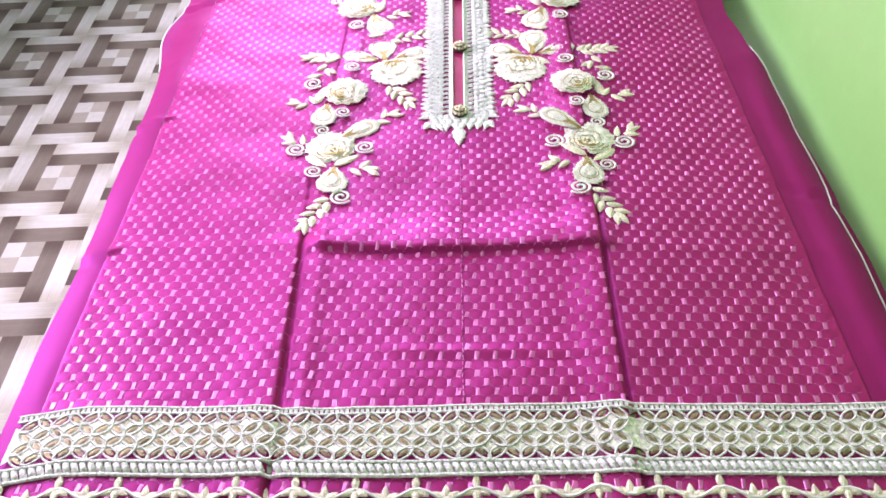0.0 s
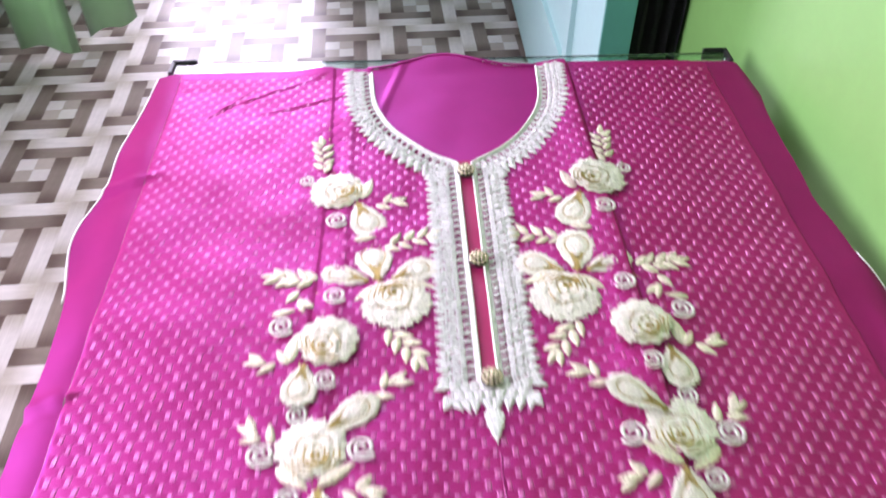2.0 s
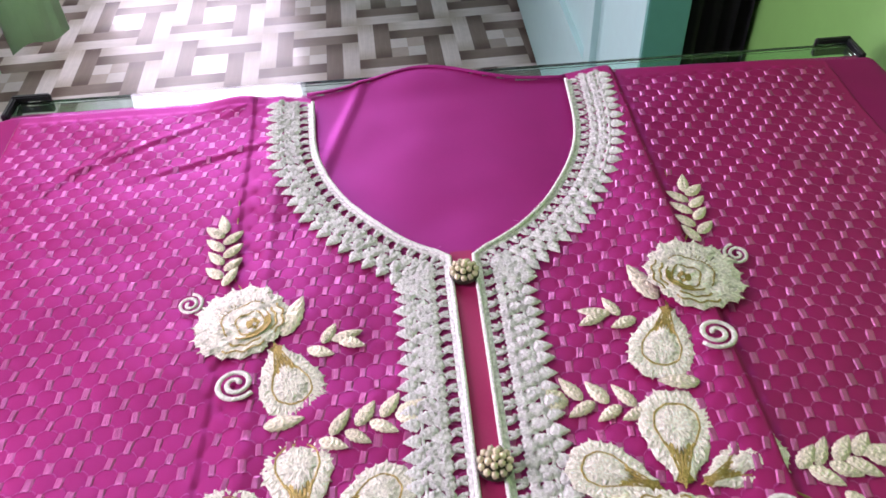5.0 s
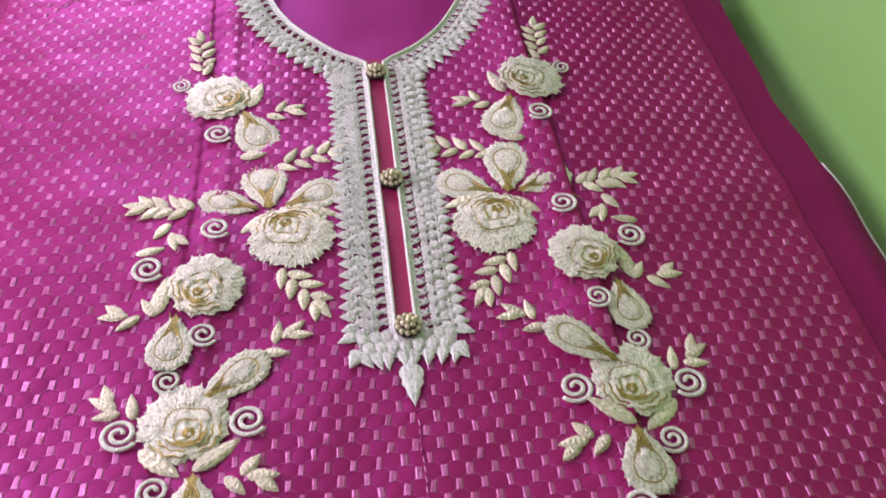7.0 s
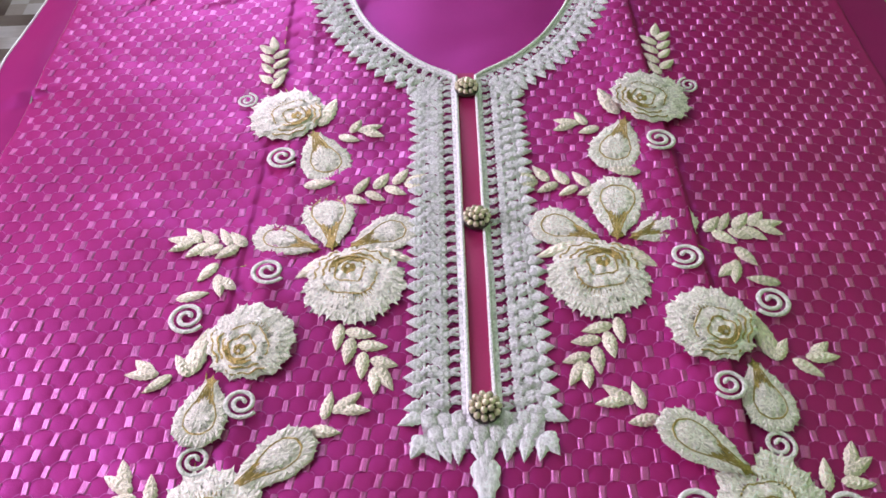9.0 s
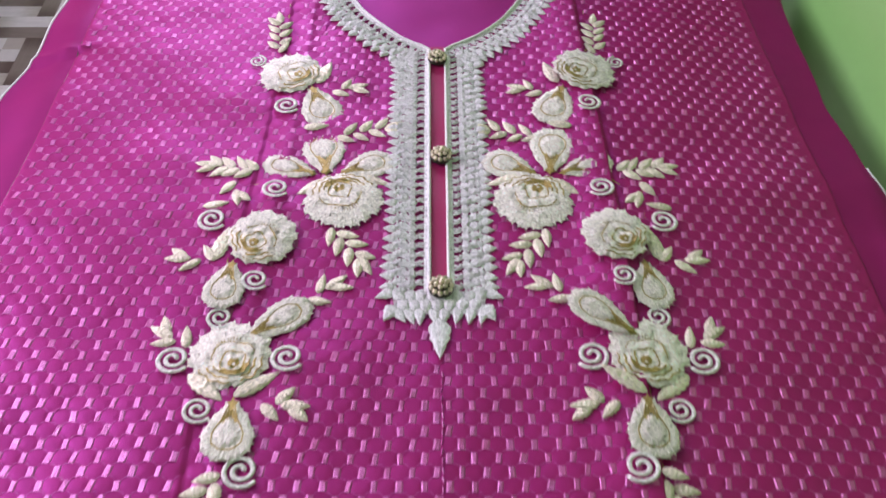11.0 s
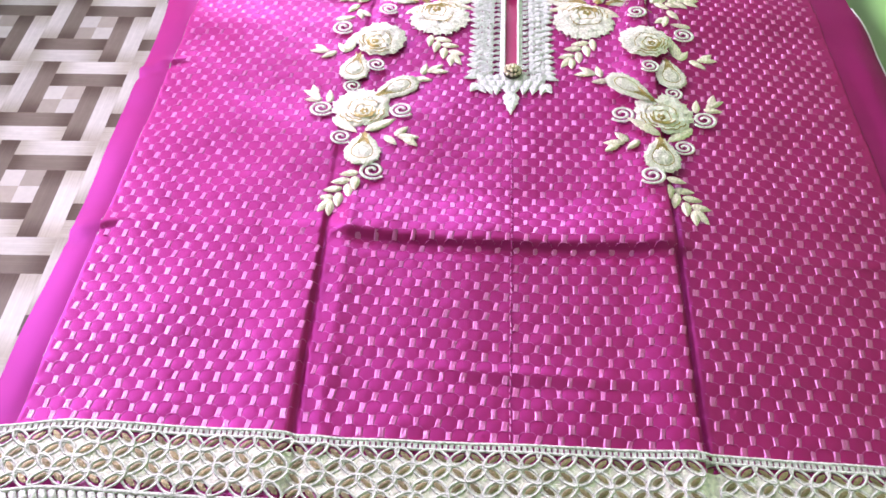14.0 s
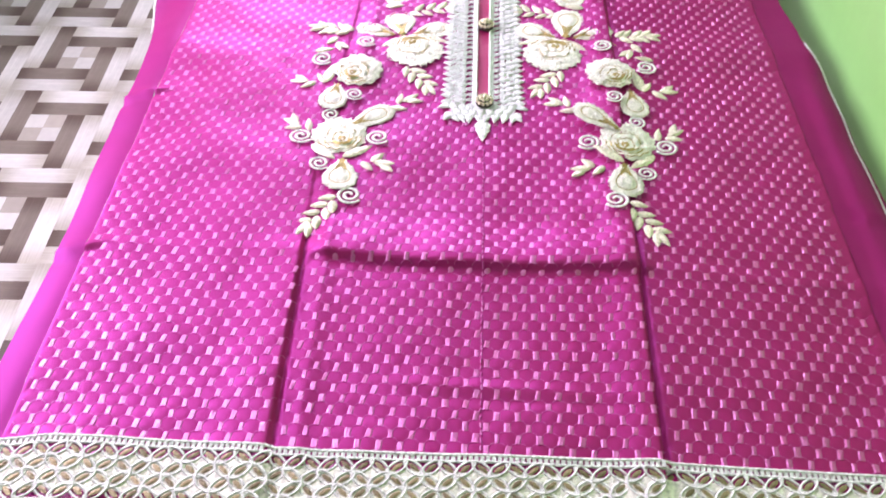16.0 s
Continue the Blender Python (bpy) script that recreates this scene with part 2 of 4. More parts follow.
for i in range(-12, 9):
    for j in range(-19, 7):
        for u0, u1, v0, v1, kind in PLANKS:
            quad = [turn @ Vector(((i + u - 0.5) * FLOOR_X, (j + v - 0.5) * FLOOR_Y, 0.0)) for u, v in ((u0, v0), (u1, v0), (u1, v1), (u0, v1))]
            f = bm.faces.new([bm.verts.new(q) for q in quad])
            f.material_index = kind
            lengthwise = ((0, 0), (1, 0), (1, 1), (0, 1)) if u1 - u0 >= v1 - v0 else ((0, 1), (0, 0), (1, 0), (1, 1))
            for loop, place in zip(f.loops, lengthwise):
                loop[print_uv].uv = place
floor = new("floor", mesh_of("floor", bm, [plank_light, plank_dark, tile_pale, tile_tan]))
tagged(floor, "glossy vinyl floor printed with brown and cream basket weave", "floor", kind="structure")
sub = new("floor_base", mesh_of("floor_base", box_bm(-2.75, 0.6, -2.2, 3.6, -0.1, -0.004), tile_tan))
tagged(sub, "plain tan screed under the vinyl floor", "floor", kind="structure")

WALL_X = 0.325
for name, size, mat, label in (
        ("wall_right", (WALL_X, WALL_X + 0.12, -2.2, 2.3, 0, 2.7), green_paint, "bright green painted wall beside the glass table"),
        ("wall_back", (-2.6, WALL_X, -2.2, -2.08, 0, 2.7), pale_paint, "pale painted wall behind the viewer"),
        ("wall_far_left", (-2.6, -0.72, 2.3, 2.42, 0, 2.7), pale_paint, "pale painted wall beside the bright doorway"),
        ("wall_far_right", (0.2, WALL_X + 0.12, 2.301, 2.42, 0, 2.7), pale_paint, "pale painted wall behind the open door"),
        ("wall_far_top", (-0.72, 0.2, 2.3, 2.42, 2.06, 2.7), pale_paint, "pale painted wall over the doorway")):
    tagged(new(name, mesh_of(name, box_bm(*size), mat)), label, "wall", kind="structure")
# unseen wall set close on the left, with an opening for the added lamp
bm = bmesh.new()
box(bm, -1.12, -1.0, -2.08, 0.18, 0, 2.7)
box(bm, -1.12, -1.0, 0.18, 1.06, 0, 0.47)
box(bm, -1.12, -1.0, 0.18, 1.06, 1.38, 2.7)
box(bm, -1.72, -1.0, 1.06, 1.16, 0, 2.7)
box(bm, -1.72, -1.6, 1.16, 2.3, 0, 2.7)
tagged(new("wall_left", mesh_of("wall_left", bm, pale_paint)), "pale painted wall, out of view, with an opening for the added left lamp", "wall", kind="structure")
tagged(new("ceiling", mesh_of("ceiling", box_bm(-2.6, WALL_X + 0.12, -2.2, 2.42, 2.7, 2.8), ceiling_paint)), "plain white ceiling", "ceiling", kind="structure")
sill = tagged(new("door_sill", mesh_of("door_sill", box_bm(-0.715, 0.195, 2.27, 2.42, 0.0, 0.035, bevel=0.006), teal_paint)), "pale teal painted door sill", "sill", kind="structure")
yard = tagged(new("backdrop", mesh_of("backdrop", box_bm(-2.2, 1.6, 3.5, 3.52, 0, 2.8), daylight)), "bright daylight outside the doorway", "backdrop", kind="structure")

door = thing("door_1", "pale teal painted door standing open into the room", "door", "structure")
part("door_leaf", box_bm(0.209, 0.247, 1.262, 2.24, 0.012, 2.03, bevel=0.003), teal_paint, door)
part("door_edge", box_bm(0.208, 0.248, 1.254, 1.262, 0.012, 2.03, bevel=0.001), teal_edge_paint, door, "dark teal edge of the door")
for zc in (0.55, 1.5):
    bm = bmesh.new()
    for y0, y1, z0, z1 in ((1.42, 2.1, zc - 0.36, zc - 0.33), (1.42, 2.1, zc + 0.33, zc + 0.36), (1.42, 1.45, zc - 0.33, zc + 0.33), (2.07, 2.1, zc - 0.33, zc + 0.33)):
        box(bm, 0.201, 0.209, y0, y1, z0, z1)
    part("panel_moulding", bm, teal_paint, door)
# added black sheet that makes the gap by the green wall dark
bm = bmesh.new()
rows_ = []
for i in range(13):
    x = 0.253 + 0.066 * i / 12
    y = 1.285 + 0.012 * math.sin(i * 1.9)
    rows_.append([bm.verts.new((x, y, z)) for z in (0.05, 0.7, 1.4, 1.9)] + [bm.verts.new((x, y + 0.01, z)) for z in (1.9, 1.4, 0.7, 0.05)])
for a, b in zip(rows_, rows_[1:]):
    for k in range(8):
        bm.faces.new((a[k], b[k], b[(k + 1) % 8], a[(k + 1) % 8]))
closed_leaf = thing("door_2", "pale teal painted door leaf standing closed in the doorway", "door", "structure")
part("door_leaf", box_bm(-0.27, 0.194, 2.305, 2.345, 0.037, 2.055, bevel=0.003), teal_paint, closed_leaf)
black = new("gap_sheet", smooth(mesh_of("gap_sheet", bm, gap_black)))
tagged(black, "black sheet standing in for the dark gap between the open door and green wall", "cloth")


def curtain(x0, x1, y, z0, waves, depth, lean, askew=0.0):
    bm = bmesh.new()
    n = waves * 8
    cols = []
    for i in range(n + 1):
        s = i / n
        fold = depth * math.sin(2 * math.pi * waves * s)
        col = []
        for k in range(9):
            h = k / 8
            wide = 1 - 0.25 * h
            x = (x0 + x1) / 2 + (s - 0.5) * (x1 - x0) * wide
            z = z0 + 0.005 * math.sin(7 * s + x0 * 9) * (1 - h) + lean * (s - 0.5) * (1 - h) + h * 1.95
            col.append(bm.verts.new((x, y + askew * (s - 0.5) + fold * (1 - 0.3 * h), z)))
        cols.append(col)
    for a, b in zip(cols, cols[1:]):
        for k in range(8):
            bm.faces.new((a[k], b[k], b[k + 1], a[k + 1]))
    bmesh.ops.solidify(bm, geom=bm.faces[:], thickness=0.004)
    ob = new("curtain", smooth(mesh_of("curtain", bm, curtain_cloth)))
    return tagged(ob, "pale green satin curtain with hem near the floor", "curtain", "curtains by the doorway")


curtain(-1.10, -0.95, 2.00, 0.03, 2, 0.035, 0.03)
curtain(-0.87, -0.745, 1.895, 0.02, 1, 0.010, -0.01)
curtain(-0.737, -0.655, 1.988, 0.02, 1, 0.006, 0.0, 0.085)

cooler = thing("air_cooler", "small dark air cooler with mesh side and off-white front", "appliance")
part("housing", box_bm(-1.56, -1.13, 1.85, 2.06, 0.03, 0.62, bevel=0.015), mesh_grey, cooler)
part("front_panel", box_bm(-1.54, -1.15, 1.83, 1.85, 0.05, 0.6, bevel=0.005), box_white, cooler, "off-white plastic front")
for i in range(9):
    part("slat", box_bm(-1.132, -1.124, 1.87, 2.04, 0.1 + i * 0.055, 0.125 + i * 0.055), mesh_grey, cooler)
for x in (-1.52, -1.17):
    for y in (1.89, 2.02):
        part("foot", box_bm(x - 0.02, x + 0.02, y - 0.02, y + 0.02, 0.0, 0.03), black_metal, cooler)

lamp = thing("tube_lamp", "white tube lamp fixed under the ceiling", "lamp")
part("lamp_body", box_bm(-1.17, 0.07, 0.58, 0.92, 2.66, 2.7, bevel=0.004), box_white, lamp)

# ---- glass table ----
TABLE = 0.445
table = thing("glass_table", "low glass-topped table with black metal corners", "table")
top = part("glass_top", box_bm(-0.288, 0.292, -0.22, 1.072, TABLE - 0.009, TABLE, bevel=0.0015), glass, table, "clear glass top with greenish edge")
top.visible_shadow = False
for x in (-0.262, 0.266):
    for y in (-0.19, 1.042):
        leg = part("leg", box_bm(x - 0.018, x + 0.018, y - 0.018, y + 0.018, 0.0, TABLE - 0.010, bevel=0.004), black_metal, table)
        sx, sy = (1 if x > 0 else -1), (1 if y > 0 else -1)
        cx, cy = (0.292 if x > 0 else -0.288), (1.072 if y > 0 else -0.22)
        bm = bmesh.new()
        box(bm, min(cx + sx * 0.004, cx - sx * 0.022), max(cx + sx * 0.004, cx - sx * 0.022), min(cy, cy + sy * 0.004), max(cy, cy + sy * 0.004), TABLE - 0.016, TABLE + 0.003, bevel=0.001)
        box(bm, min(cx, cx + sx * 0.004), max(cx, cx + sx * 0.004), min(cy - sy * 0.022, cy), max(cy - sy * 0.022, cy), TABLE - 0.016, TABLE + 0.003, bevel=0.001)
        part("corner_bracket", bm, black_metal, table, "black metal corner")
for x in (-0.262, 0.266):
    part("side_rail", box_bm(x - 0.01, x + 0.01, -0.172, 1.024, TABLE - 0.04, TABLE - 0.010), black_metal, table)
for y in (-0.19, 1.042):
    part("end_rail", box_bm(-0.244, 0.248, y - 0.01, y + 0.01, TABLE - 0.04, TABLE - 0.010), black_metal, table)

# ---- embroidered tunic ----
tunic = thing("tunic", "magenta silk tunic with gold floral embroidery spread on glass table", "tunic")
BASE = TABLE + 0.0035
CELL_X, CELL_Y, PHASE_X, PHASE_Y = 0.0124, 0.0074, -0.0018, 0.0051
HEM = 0.06
SHOULDER = 1.043


def ease(a, b, v):
    s = min(1.0, max(0.0, (v - a) / (b - a)))
    return s * s * (3 - 2 * s)


def bump(v, width):
    return math.exp(-(v / width) ** 2)


def left_edge(y):
    return -0.2965 - 0.004 * ease(0.5, 0.66, y) - 0.0175 * bump(y - 0.81, 0.058) - 0.008 * bump(y - 0.92, 0.05) + 0.0012 * math.sin(y * 31)


def right_edge(y):
    return 0.305 - 0.011 * ease(0.70, 0.765, y) - 0.004 * bump(y - 0.82, 0.025) + 0.009 * bump(y - 1.0, 0.035) - 0.006 * bump(y - 0.52, 0.02) + 0.0012 * math.sin(y * 27)


def pleat_left(y):
    return -0.121 + 0.003 * math.sin(y * 9) - 0.004 * bump(y - 0.6, 0.1)


def pleat_right(y):
    return 0.108 + 0.008 * ease(0.5, 0.85, y) + 0.002 * math.sin(y * 11 + 1)


def lie(x, y):
    """Height of the cloth: pleats, creases and sagging edges."""
    z = BASE
    d = x - pleat_left(y)
    z += 0.0030 * ease(-0.045, -0.003, d) * (1 - ease(-0.0015, 0.0012, d)) * (0.25 + 0.75 * (1 - ease(0.46, 0.52, y))) - 0.0026 * bump(d - 0.0012, 0.0016) * (0.08 + 0.92 * (1 - ease(0.46, 0.52, y)))
    z += 0.0012 * bump(d - 0.016, 0.006)
    d = x - pleat_right(y)
    z += 0.0034 * ease(-0.035, -0.003, d) * (1 - ease(-0.0015, 0.0015, d)) - 0.0030 * bump(d - 0.0015, 0.0016) * (0.2 + 0.8 * (1 - ease(0.5, 0.6, y)))
    z += 0.0055 * ease(0.32, 0.50, y) * ease(-0.09, 0.0, d) * (1 - min(1.0, max(0.0, d / 0.165)) ** 1.25)
    d = y - 0.474 + 0.006 * ease(-0.12, -0.02, x) + 0.006 * ease(0.1, 0.2, x)
    fade = ease(-0.125, -0.105, x) * (1 - ease(0.095, 0.125, x))
    z += fade * (0.0055 * ease(-0.004, 0.002, d) * (1 - ease(0.004, 0.05, d)) - 0.0008 * bump(d + 0.007, 0.004))
    z += (1 - fade) * 0.0008 * bump(d - 0.002, 0.006)
    d = y - 0.372 + 0.02 * x
    z += (0.0010 * bump(d, 0.004) - 0.0006 * bump(d + 0.008, 0.004)) * bump(x - 0.02, 0.07)
    z += 0.0012 * bump(y - 0.715 - 0.05 * x, 0.02)
    for k, (wx, wy, ang, ln) in enumerate(((-0.19, 1.0, 0.5, 0.05), (-0.22, 0.985, 0.9, 0.03), (-0.14, 0.985, 0.35, 0.04), (0.2, 0.93, -0.5, 0.06))):
        u = (x - wx) * math.cos(ang) + (y - wy) * math.sin(ang)
        v = -(x - wx) * math.sin(ang) + (y - wy) * math.cos(ang)
        z += 0.0009 * bump(u, ln) * (bump(v, 0.0022) - 0.6 * bump(v + 0.0045, 0.0025))
    u, v = (x - 0.283) * 0.88 - (y - 0.528) * 0.47, (x - 0.283) * 0.47 + (y - 0.528) * 0.88
    z += bump(u, 0.022) * (0.0016 * bump(v - 0.006, 0.004) - 0.0026 * bump(v, 0.003))
    for wy in (0.466, 0.64, 0.87):
        z += 0.0032 * (bump(y - wy - 0.35 * (x + 0.29), 0.003) - 0.6 * bump(y - wy + 0.006 - 0.35 * (x + 0.29), 0.003)) * (1 - ease(-0.285, -0.255, x))
    z += 0.0005 * math.sin(x * 60 + y * 25) * math.sin(y * 48 - x * 17) + 0.0016 * noise.noise((x * 16, y * 22, 0.3)) + 0.0005 * noise.noise((x * 55, y * 70, 4.1))
    z -= 0.006 * ease(-0.278, -0.312, x) if x < -0.278 else 0
    z += 0.002 * bump(x - 0.284, 0.008) * (1 - ease(0.66, 0.74, y))
    z -= 0.016 * ease(0.291, 0.318, x) ** 1.3
    z += 0.004 * bump(y - 1.043, 0.012) * bump(x + 0.133, 0.02)
    return max(z, TABLE + 0.0012) if -0.287 < x < 0.2925 else z


def cells(x, y):
    """Padded cells between the stitched bars."""
    if not (-0.2745 < x < 0.2615 and y < SHOULDER - 0.008):
        return 0.0
    row = (y - PHASE_Y) / CELL_Y
    col = (x - PHASE_X) / CELL_X
    best = 0.0
    for r in (math.floor(row), math.floor(row) + 1):
        off = 0.5 * ((r + 1) % 2)
        c = math.floor(col - off) + 0.5 + off
        du, dv = (col - c) / 0.41, (row - r) / 0.86
        best = max(best, 1 - du * du - dv * dv)
    return 0.00085 * best ** 0.3 if best > 0 else 0.0


def neck_half(y):
    """Half the width of the neck opening at y."""
    if y < 0.884:
        return 0.0
    return 0.0055 + 0.0745 * math.sin(math.pi / 2 * min(1.0, (y - 0.884) / 0.115)) ** 0.66 + 0.003 * ease(0.98, 1.05, y)


def in_neck(x, y):
    return y > 0.884 and abs(x) < neck_half(y) + 0.002


def cloth_grid(name, xs, ys, z, keep, mat, parent, label="", bend=None):
    at, verts, faces = {}, [], []
    for i, y in enumerate(ys):
        for k, s in enumerate(xs):
            x = bend(s, y) if bend else s
            at[i, k] = len(verts)
            verts.append((x, y, z(x, y)))
    for i in range(len(ys) - 1):
        for k in range(len(xs) - 1):
            quad = (at[i, k], at[i, k + 1], at[i + 1, k + 1], at[i + 1, k])
            mid = [sum(verts[q][c] for q in quad) / 4 for c in range(2)]
            if keep(*mid):
                faces.append(quad)
    me = bpy.data.meshes.new(name)
    me.from_pydata(verts, [], faces)
    me.materials.append(mat)
    smooth(me)
    ob = new(name, me)
    ob.parent = parent
    return tagged(ob, label) if label else ob


ys = [HEM + (SHOULDER - HEM) * i / 600 for i in range(601)]
body = cloth_grid("embroidered_front", [-0.275 + 0.537 * k / 430 for k in range(431)], ys, lambda x, y: lie(x, y) + cells(x, y),
                  lambda x, y: not in_neck(x, y), silk, tunic, "magenta silk quilted with honeycomb stitching")
side_ys = ys[::4]
cloth_grid("side_border", [k / 12 for k in range(13)], side_ys, lie, lambda x, y: True, silk_border_dim, tunic, "plain magenta silk border, dimmed in its colour",
           bend=lambda s, y: left_edge(y) + s * (-0.2752 - left_edge(y)))
cloth_grid("side_border", [k / 12 for k in range(13)], side_ys, lambda x, y: lie(x, y), lambda x, y: True, silk_border_dim, tunic, "plain magenta silk border, dimmed in its colour",
           bend=lambda s, y: 0.2622 + s * (right_edge(y) - 0.2622))
cloth_grid("shoulder_border", [-0.3 + 0.595 * k / 200 for k in range(201)], [SHOULDER - 0.0 + 0.0135 * k / 4 for k in range(5)],
           lambda x, y: lie(x, SHOULDER) - 0.009 * ease(SHOULDER, SHOULDER + 0.016, y), lambda x, y: abs(x) > 0.083, silk_border_dim, tunic, "plain magenta silk edge, dimmed in its colour")
for edge, sign in ((left_edge, -1), (right_edge, 1)):
    bm = bmesh.new()
    tube(bm, [(edge(y) + sign * 0.0008, y, lie(edge(y), y) - 0.0004) for y in side_ys if (0.73 < y if sign < 0 else y < 0.755)], 0.0010, 5)
    part("selvedge", bm, selvedge_white, tunic, "thin white selvedge", soft=True)


cloth_grid("back_panel_edge", [k / 6 for k in range(7)], [y for y in side_ys if y < 0.70], lambda x, y: lie(right_edge(y), y) - 0.0012 - 0.6 * max(0.0, x - right_edge(y)),
           lambda x, y: True, silk_border_dim, tunic, "edge of the back panel showing under the front", bend=lambda s, y: right_edge(y) - 0.012 + s * (0.0165 + 0.0065 * (1 - ease(0.5, 0.68, y))))


def back_z(x, y):
    return BASE - 0.0012 + 0.0035 * ease(1.03, 1.065, y) * (0.4 + 0.6 * bump(x - 0.0, 0.05)) + 0.0006 * math.sin(x * 40) + 0.0016 * bump(x + 0.066 - 0.25 * (y - 1.0), 0.0025) + 0.0012 * noise.noise((x * 22, y * 30, 2.2))


cloth_grid("neck_back", [-0.092 + 0.184 * k / 60 for k in range(61)], [0.875 + 0.195 * k / 60 for k in range(61)], back_z,
           lambda x, y: y < 1.046 + 0.023 * bump(x + 0.012, 0.045) and abs(x) < 0.09, silk_plain, tunic, "plain violet-magenta inner back of the neck")
bm = bmesh.new()
tube(bm, [(x, 1.046 + 0.023 * bump(x + 0.012, 0.045), back_z(x, 1.06) + 0.0005) for x in (-0.088 + 0.176 * k / 30 for k in range(31))], 0.0016, 8, 0.55)
part("neck_edge", bm, silk_plain, tunic, "rolled silk edge of the back neck", soft=True)

# satin bars in staggered rows, and the fine threads that join them into a honeycomb
rng = random.Random(7)
BAR_U = [(u, v) for v in (-1, -0.7, 0.7, 1) for u in (-1, -0.6, 0.6, 1)]
BAR_F = [(4 * j + i, 4 * j + i + 1, 4 * j + i + 5, 4 * j + i + 4) for j in range(3) for i in range(3)]
bars, bar_faces, lines, line_faces = [], [], [], []
for r in range(int(HEM / CELL_Y) + 1, int((SHOULDER - 0.014) / CELL_Y)):
    for c in range(-23, 24):
        x, y = (c + 0.5 * ((r + 1) % 2)) * CELL_X + PHASE_X, r * CELL_Y + PHASE_Y
        if not -0.270 < x < 0.258 or in_neck(x, y) or abs(x - pleat_left(y) - 0.002) < 0.0035 or abs(x - pleat_right(y) - 0.002) < 0.0035:
            continue
        w, l, tilt = 0.00178 * rng.uniform(0.75, 1.15), 0.0029 * rng.uniform(0.86, 1.08), rng.uniform(-0.06, 0.24)
        z = lie(x, y)
        zs = (lie(x, y + l) - lie(x, y - l)) / (2 * l)
        n = len(bars)
        for u, v in BAR_U:
            rise = (0.0013 if abs(u) < 0.9 else 0.0009) - (0.0003 if abs(v) > 0.5 else 0.0)
            rise = max(0.0001, rise * rng.uniform(0.85, 1.15))
            bars.append((x + u * w + v * l * tilt, y + v * l - u * w * tilt, z + zs * v * l + rise))
        bar_faces += [tuple(n + q for q in f) for f in BAR_F]
        for sign in (-1, 1):
            m = len(lines)
            for s, bow in ((0.0, 0), (0.35, 0.0004), (0.7, 0.0003), (1.0, 0)):
                px, py = x + sign * (w + s * (CELL_X / 2 - 2 * w)), y + l + s * (CELL_Y - 2 * l) + sign * 0.0
                py += 0.0007 * math.sin(math.pi * s) + rng.uniform(-0.0002, 0.0002)
                pz = lie(px, py) + 0.0010
                lines += [(px, py - 0.00028, pz), (px, py + 0.00028, pz)]
            line_faces += [(m + 2 * k, m + 2 * k + 2, m + 2 * k + 3, m + 2 * k + 1) for k in range(3)]
for name, verts, faces, mat, label in (("satin_stitching", bars, bar_faces, stitch, "rows of shiny pink satin stitch bars"),
                                       ("outline_threads", lines, line_faces, outline, "fine pink threads outlining the honeycomb")):
    me = bpy.data.meshes.new(name)
    me.from_pydata(verts, [], faces)
    me.materials.append(mat)
    ob = new(name, me)
    ob.parent = tunic
    tagged(ob, label, kind="stuff")

# running stitch along the centre seam
bm = bmesh.new()
for k in range(52):
    y = 0.33 + k * 0.005
    tube(bm, [(0.001 + 0.0006 * math.sin(k), y, lie(0, y) + 0.0013), (0.001, y + 0.003, lie(0, y + 0.003) + 0.0013)], 0.0005, 4)
part("centre_seam", bm, outline, tunic, "pale running stitch down the centre seam")


# ---- neck lace ----
def inner_line(side):
    """The inner edge of the lace from the shoulder to the foot of the slit."""
    pts = []
    for k in range(60):
        y = 1.034 - 0.148 * k / 59
        pts.append((side * neck_half(y), y))
    for k in range(1, 46):
        pts.append((side * (0.0058 - 0.0006 * k / 45), 0.886 - 0.246 * k / 45))
    return pts


def along(pts, step):
    """Places at even steps along a line: point and direction."""
    out, left = [], 0.0
    for a, b in zip(pts, pts[1:]):
        a, b = Vector(a), Vector(b)
        d = (b - a).length
        if d < 1e-7:
            continue
        while left < d:
            out.append((a + (b - a) * (left / d), (b - a) / d))
            left += step
        left -= d
    return out


def smooth_dirs(places, reach=3):
    out = []
    for i, (p, d) in enumerate(places):
        a, b = places[max(0, i - reach)][0], places[min(len(places) - 1, i + reach)][0]
        out.append((p, (b - a).normalized()))
    return out


def dome_leaf(name, mat, ridges=7, high=0.25, blunt=0.55, nv=10, rib=0.06, point=0.0, jag=0.10):
    """A unit leaf from (0, 0) to (0, 1), half a unit wide at most, domed and ribbed."""
    bm = bmesh.new()
    rows, nu = [], 8
    for j in range(nv + 1):
        t = j / nv
        wide = 0.5 * (math.sin(math.pi * t ** blunt) ** 0.75 if 0 < t < 1 else 0.0) + 0.015
        wide *= (1 + jag * math.cos(2 * math.pi * ridges * t)) * (1 - t) ** point
        row = []
        for i in range(nu + 1):
            u = -1 + 2 * i / nu
            z = high * (1 - u * u) ** 0.6 * math.sin(math.pi * min(1, max(0.0, t))) ** 0.5
            z += rib * math.cos(2 * math.pi * ridges * t + 4 * abs(u)) * (1 - abs(u)) - 0.05 * bump(u, 0.15)
            row.append(bm.verts.new((u * wide, t, max(0.0, z) if abs(u) < 1 else 0.0)))
        rows.append(row)
    for a, b in zip(rows, rows[1:]):
        for i in range(nu):
            bm.faces.new((a[i], a[i + 1], b[i + 1], b[i]))
    return smooth(mesh_of(name, bm, mat))


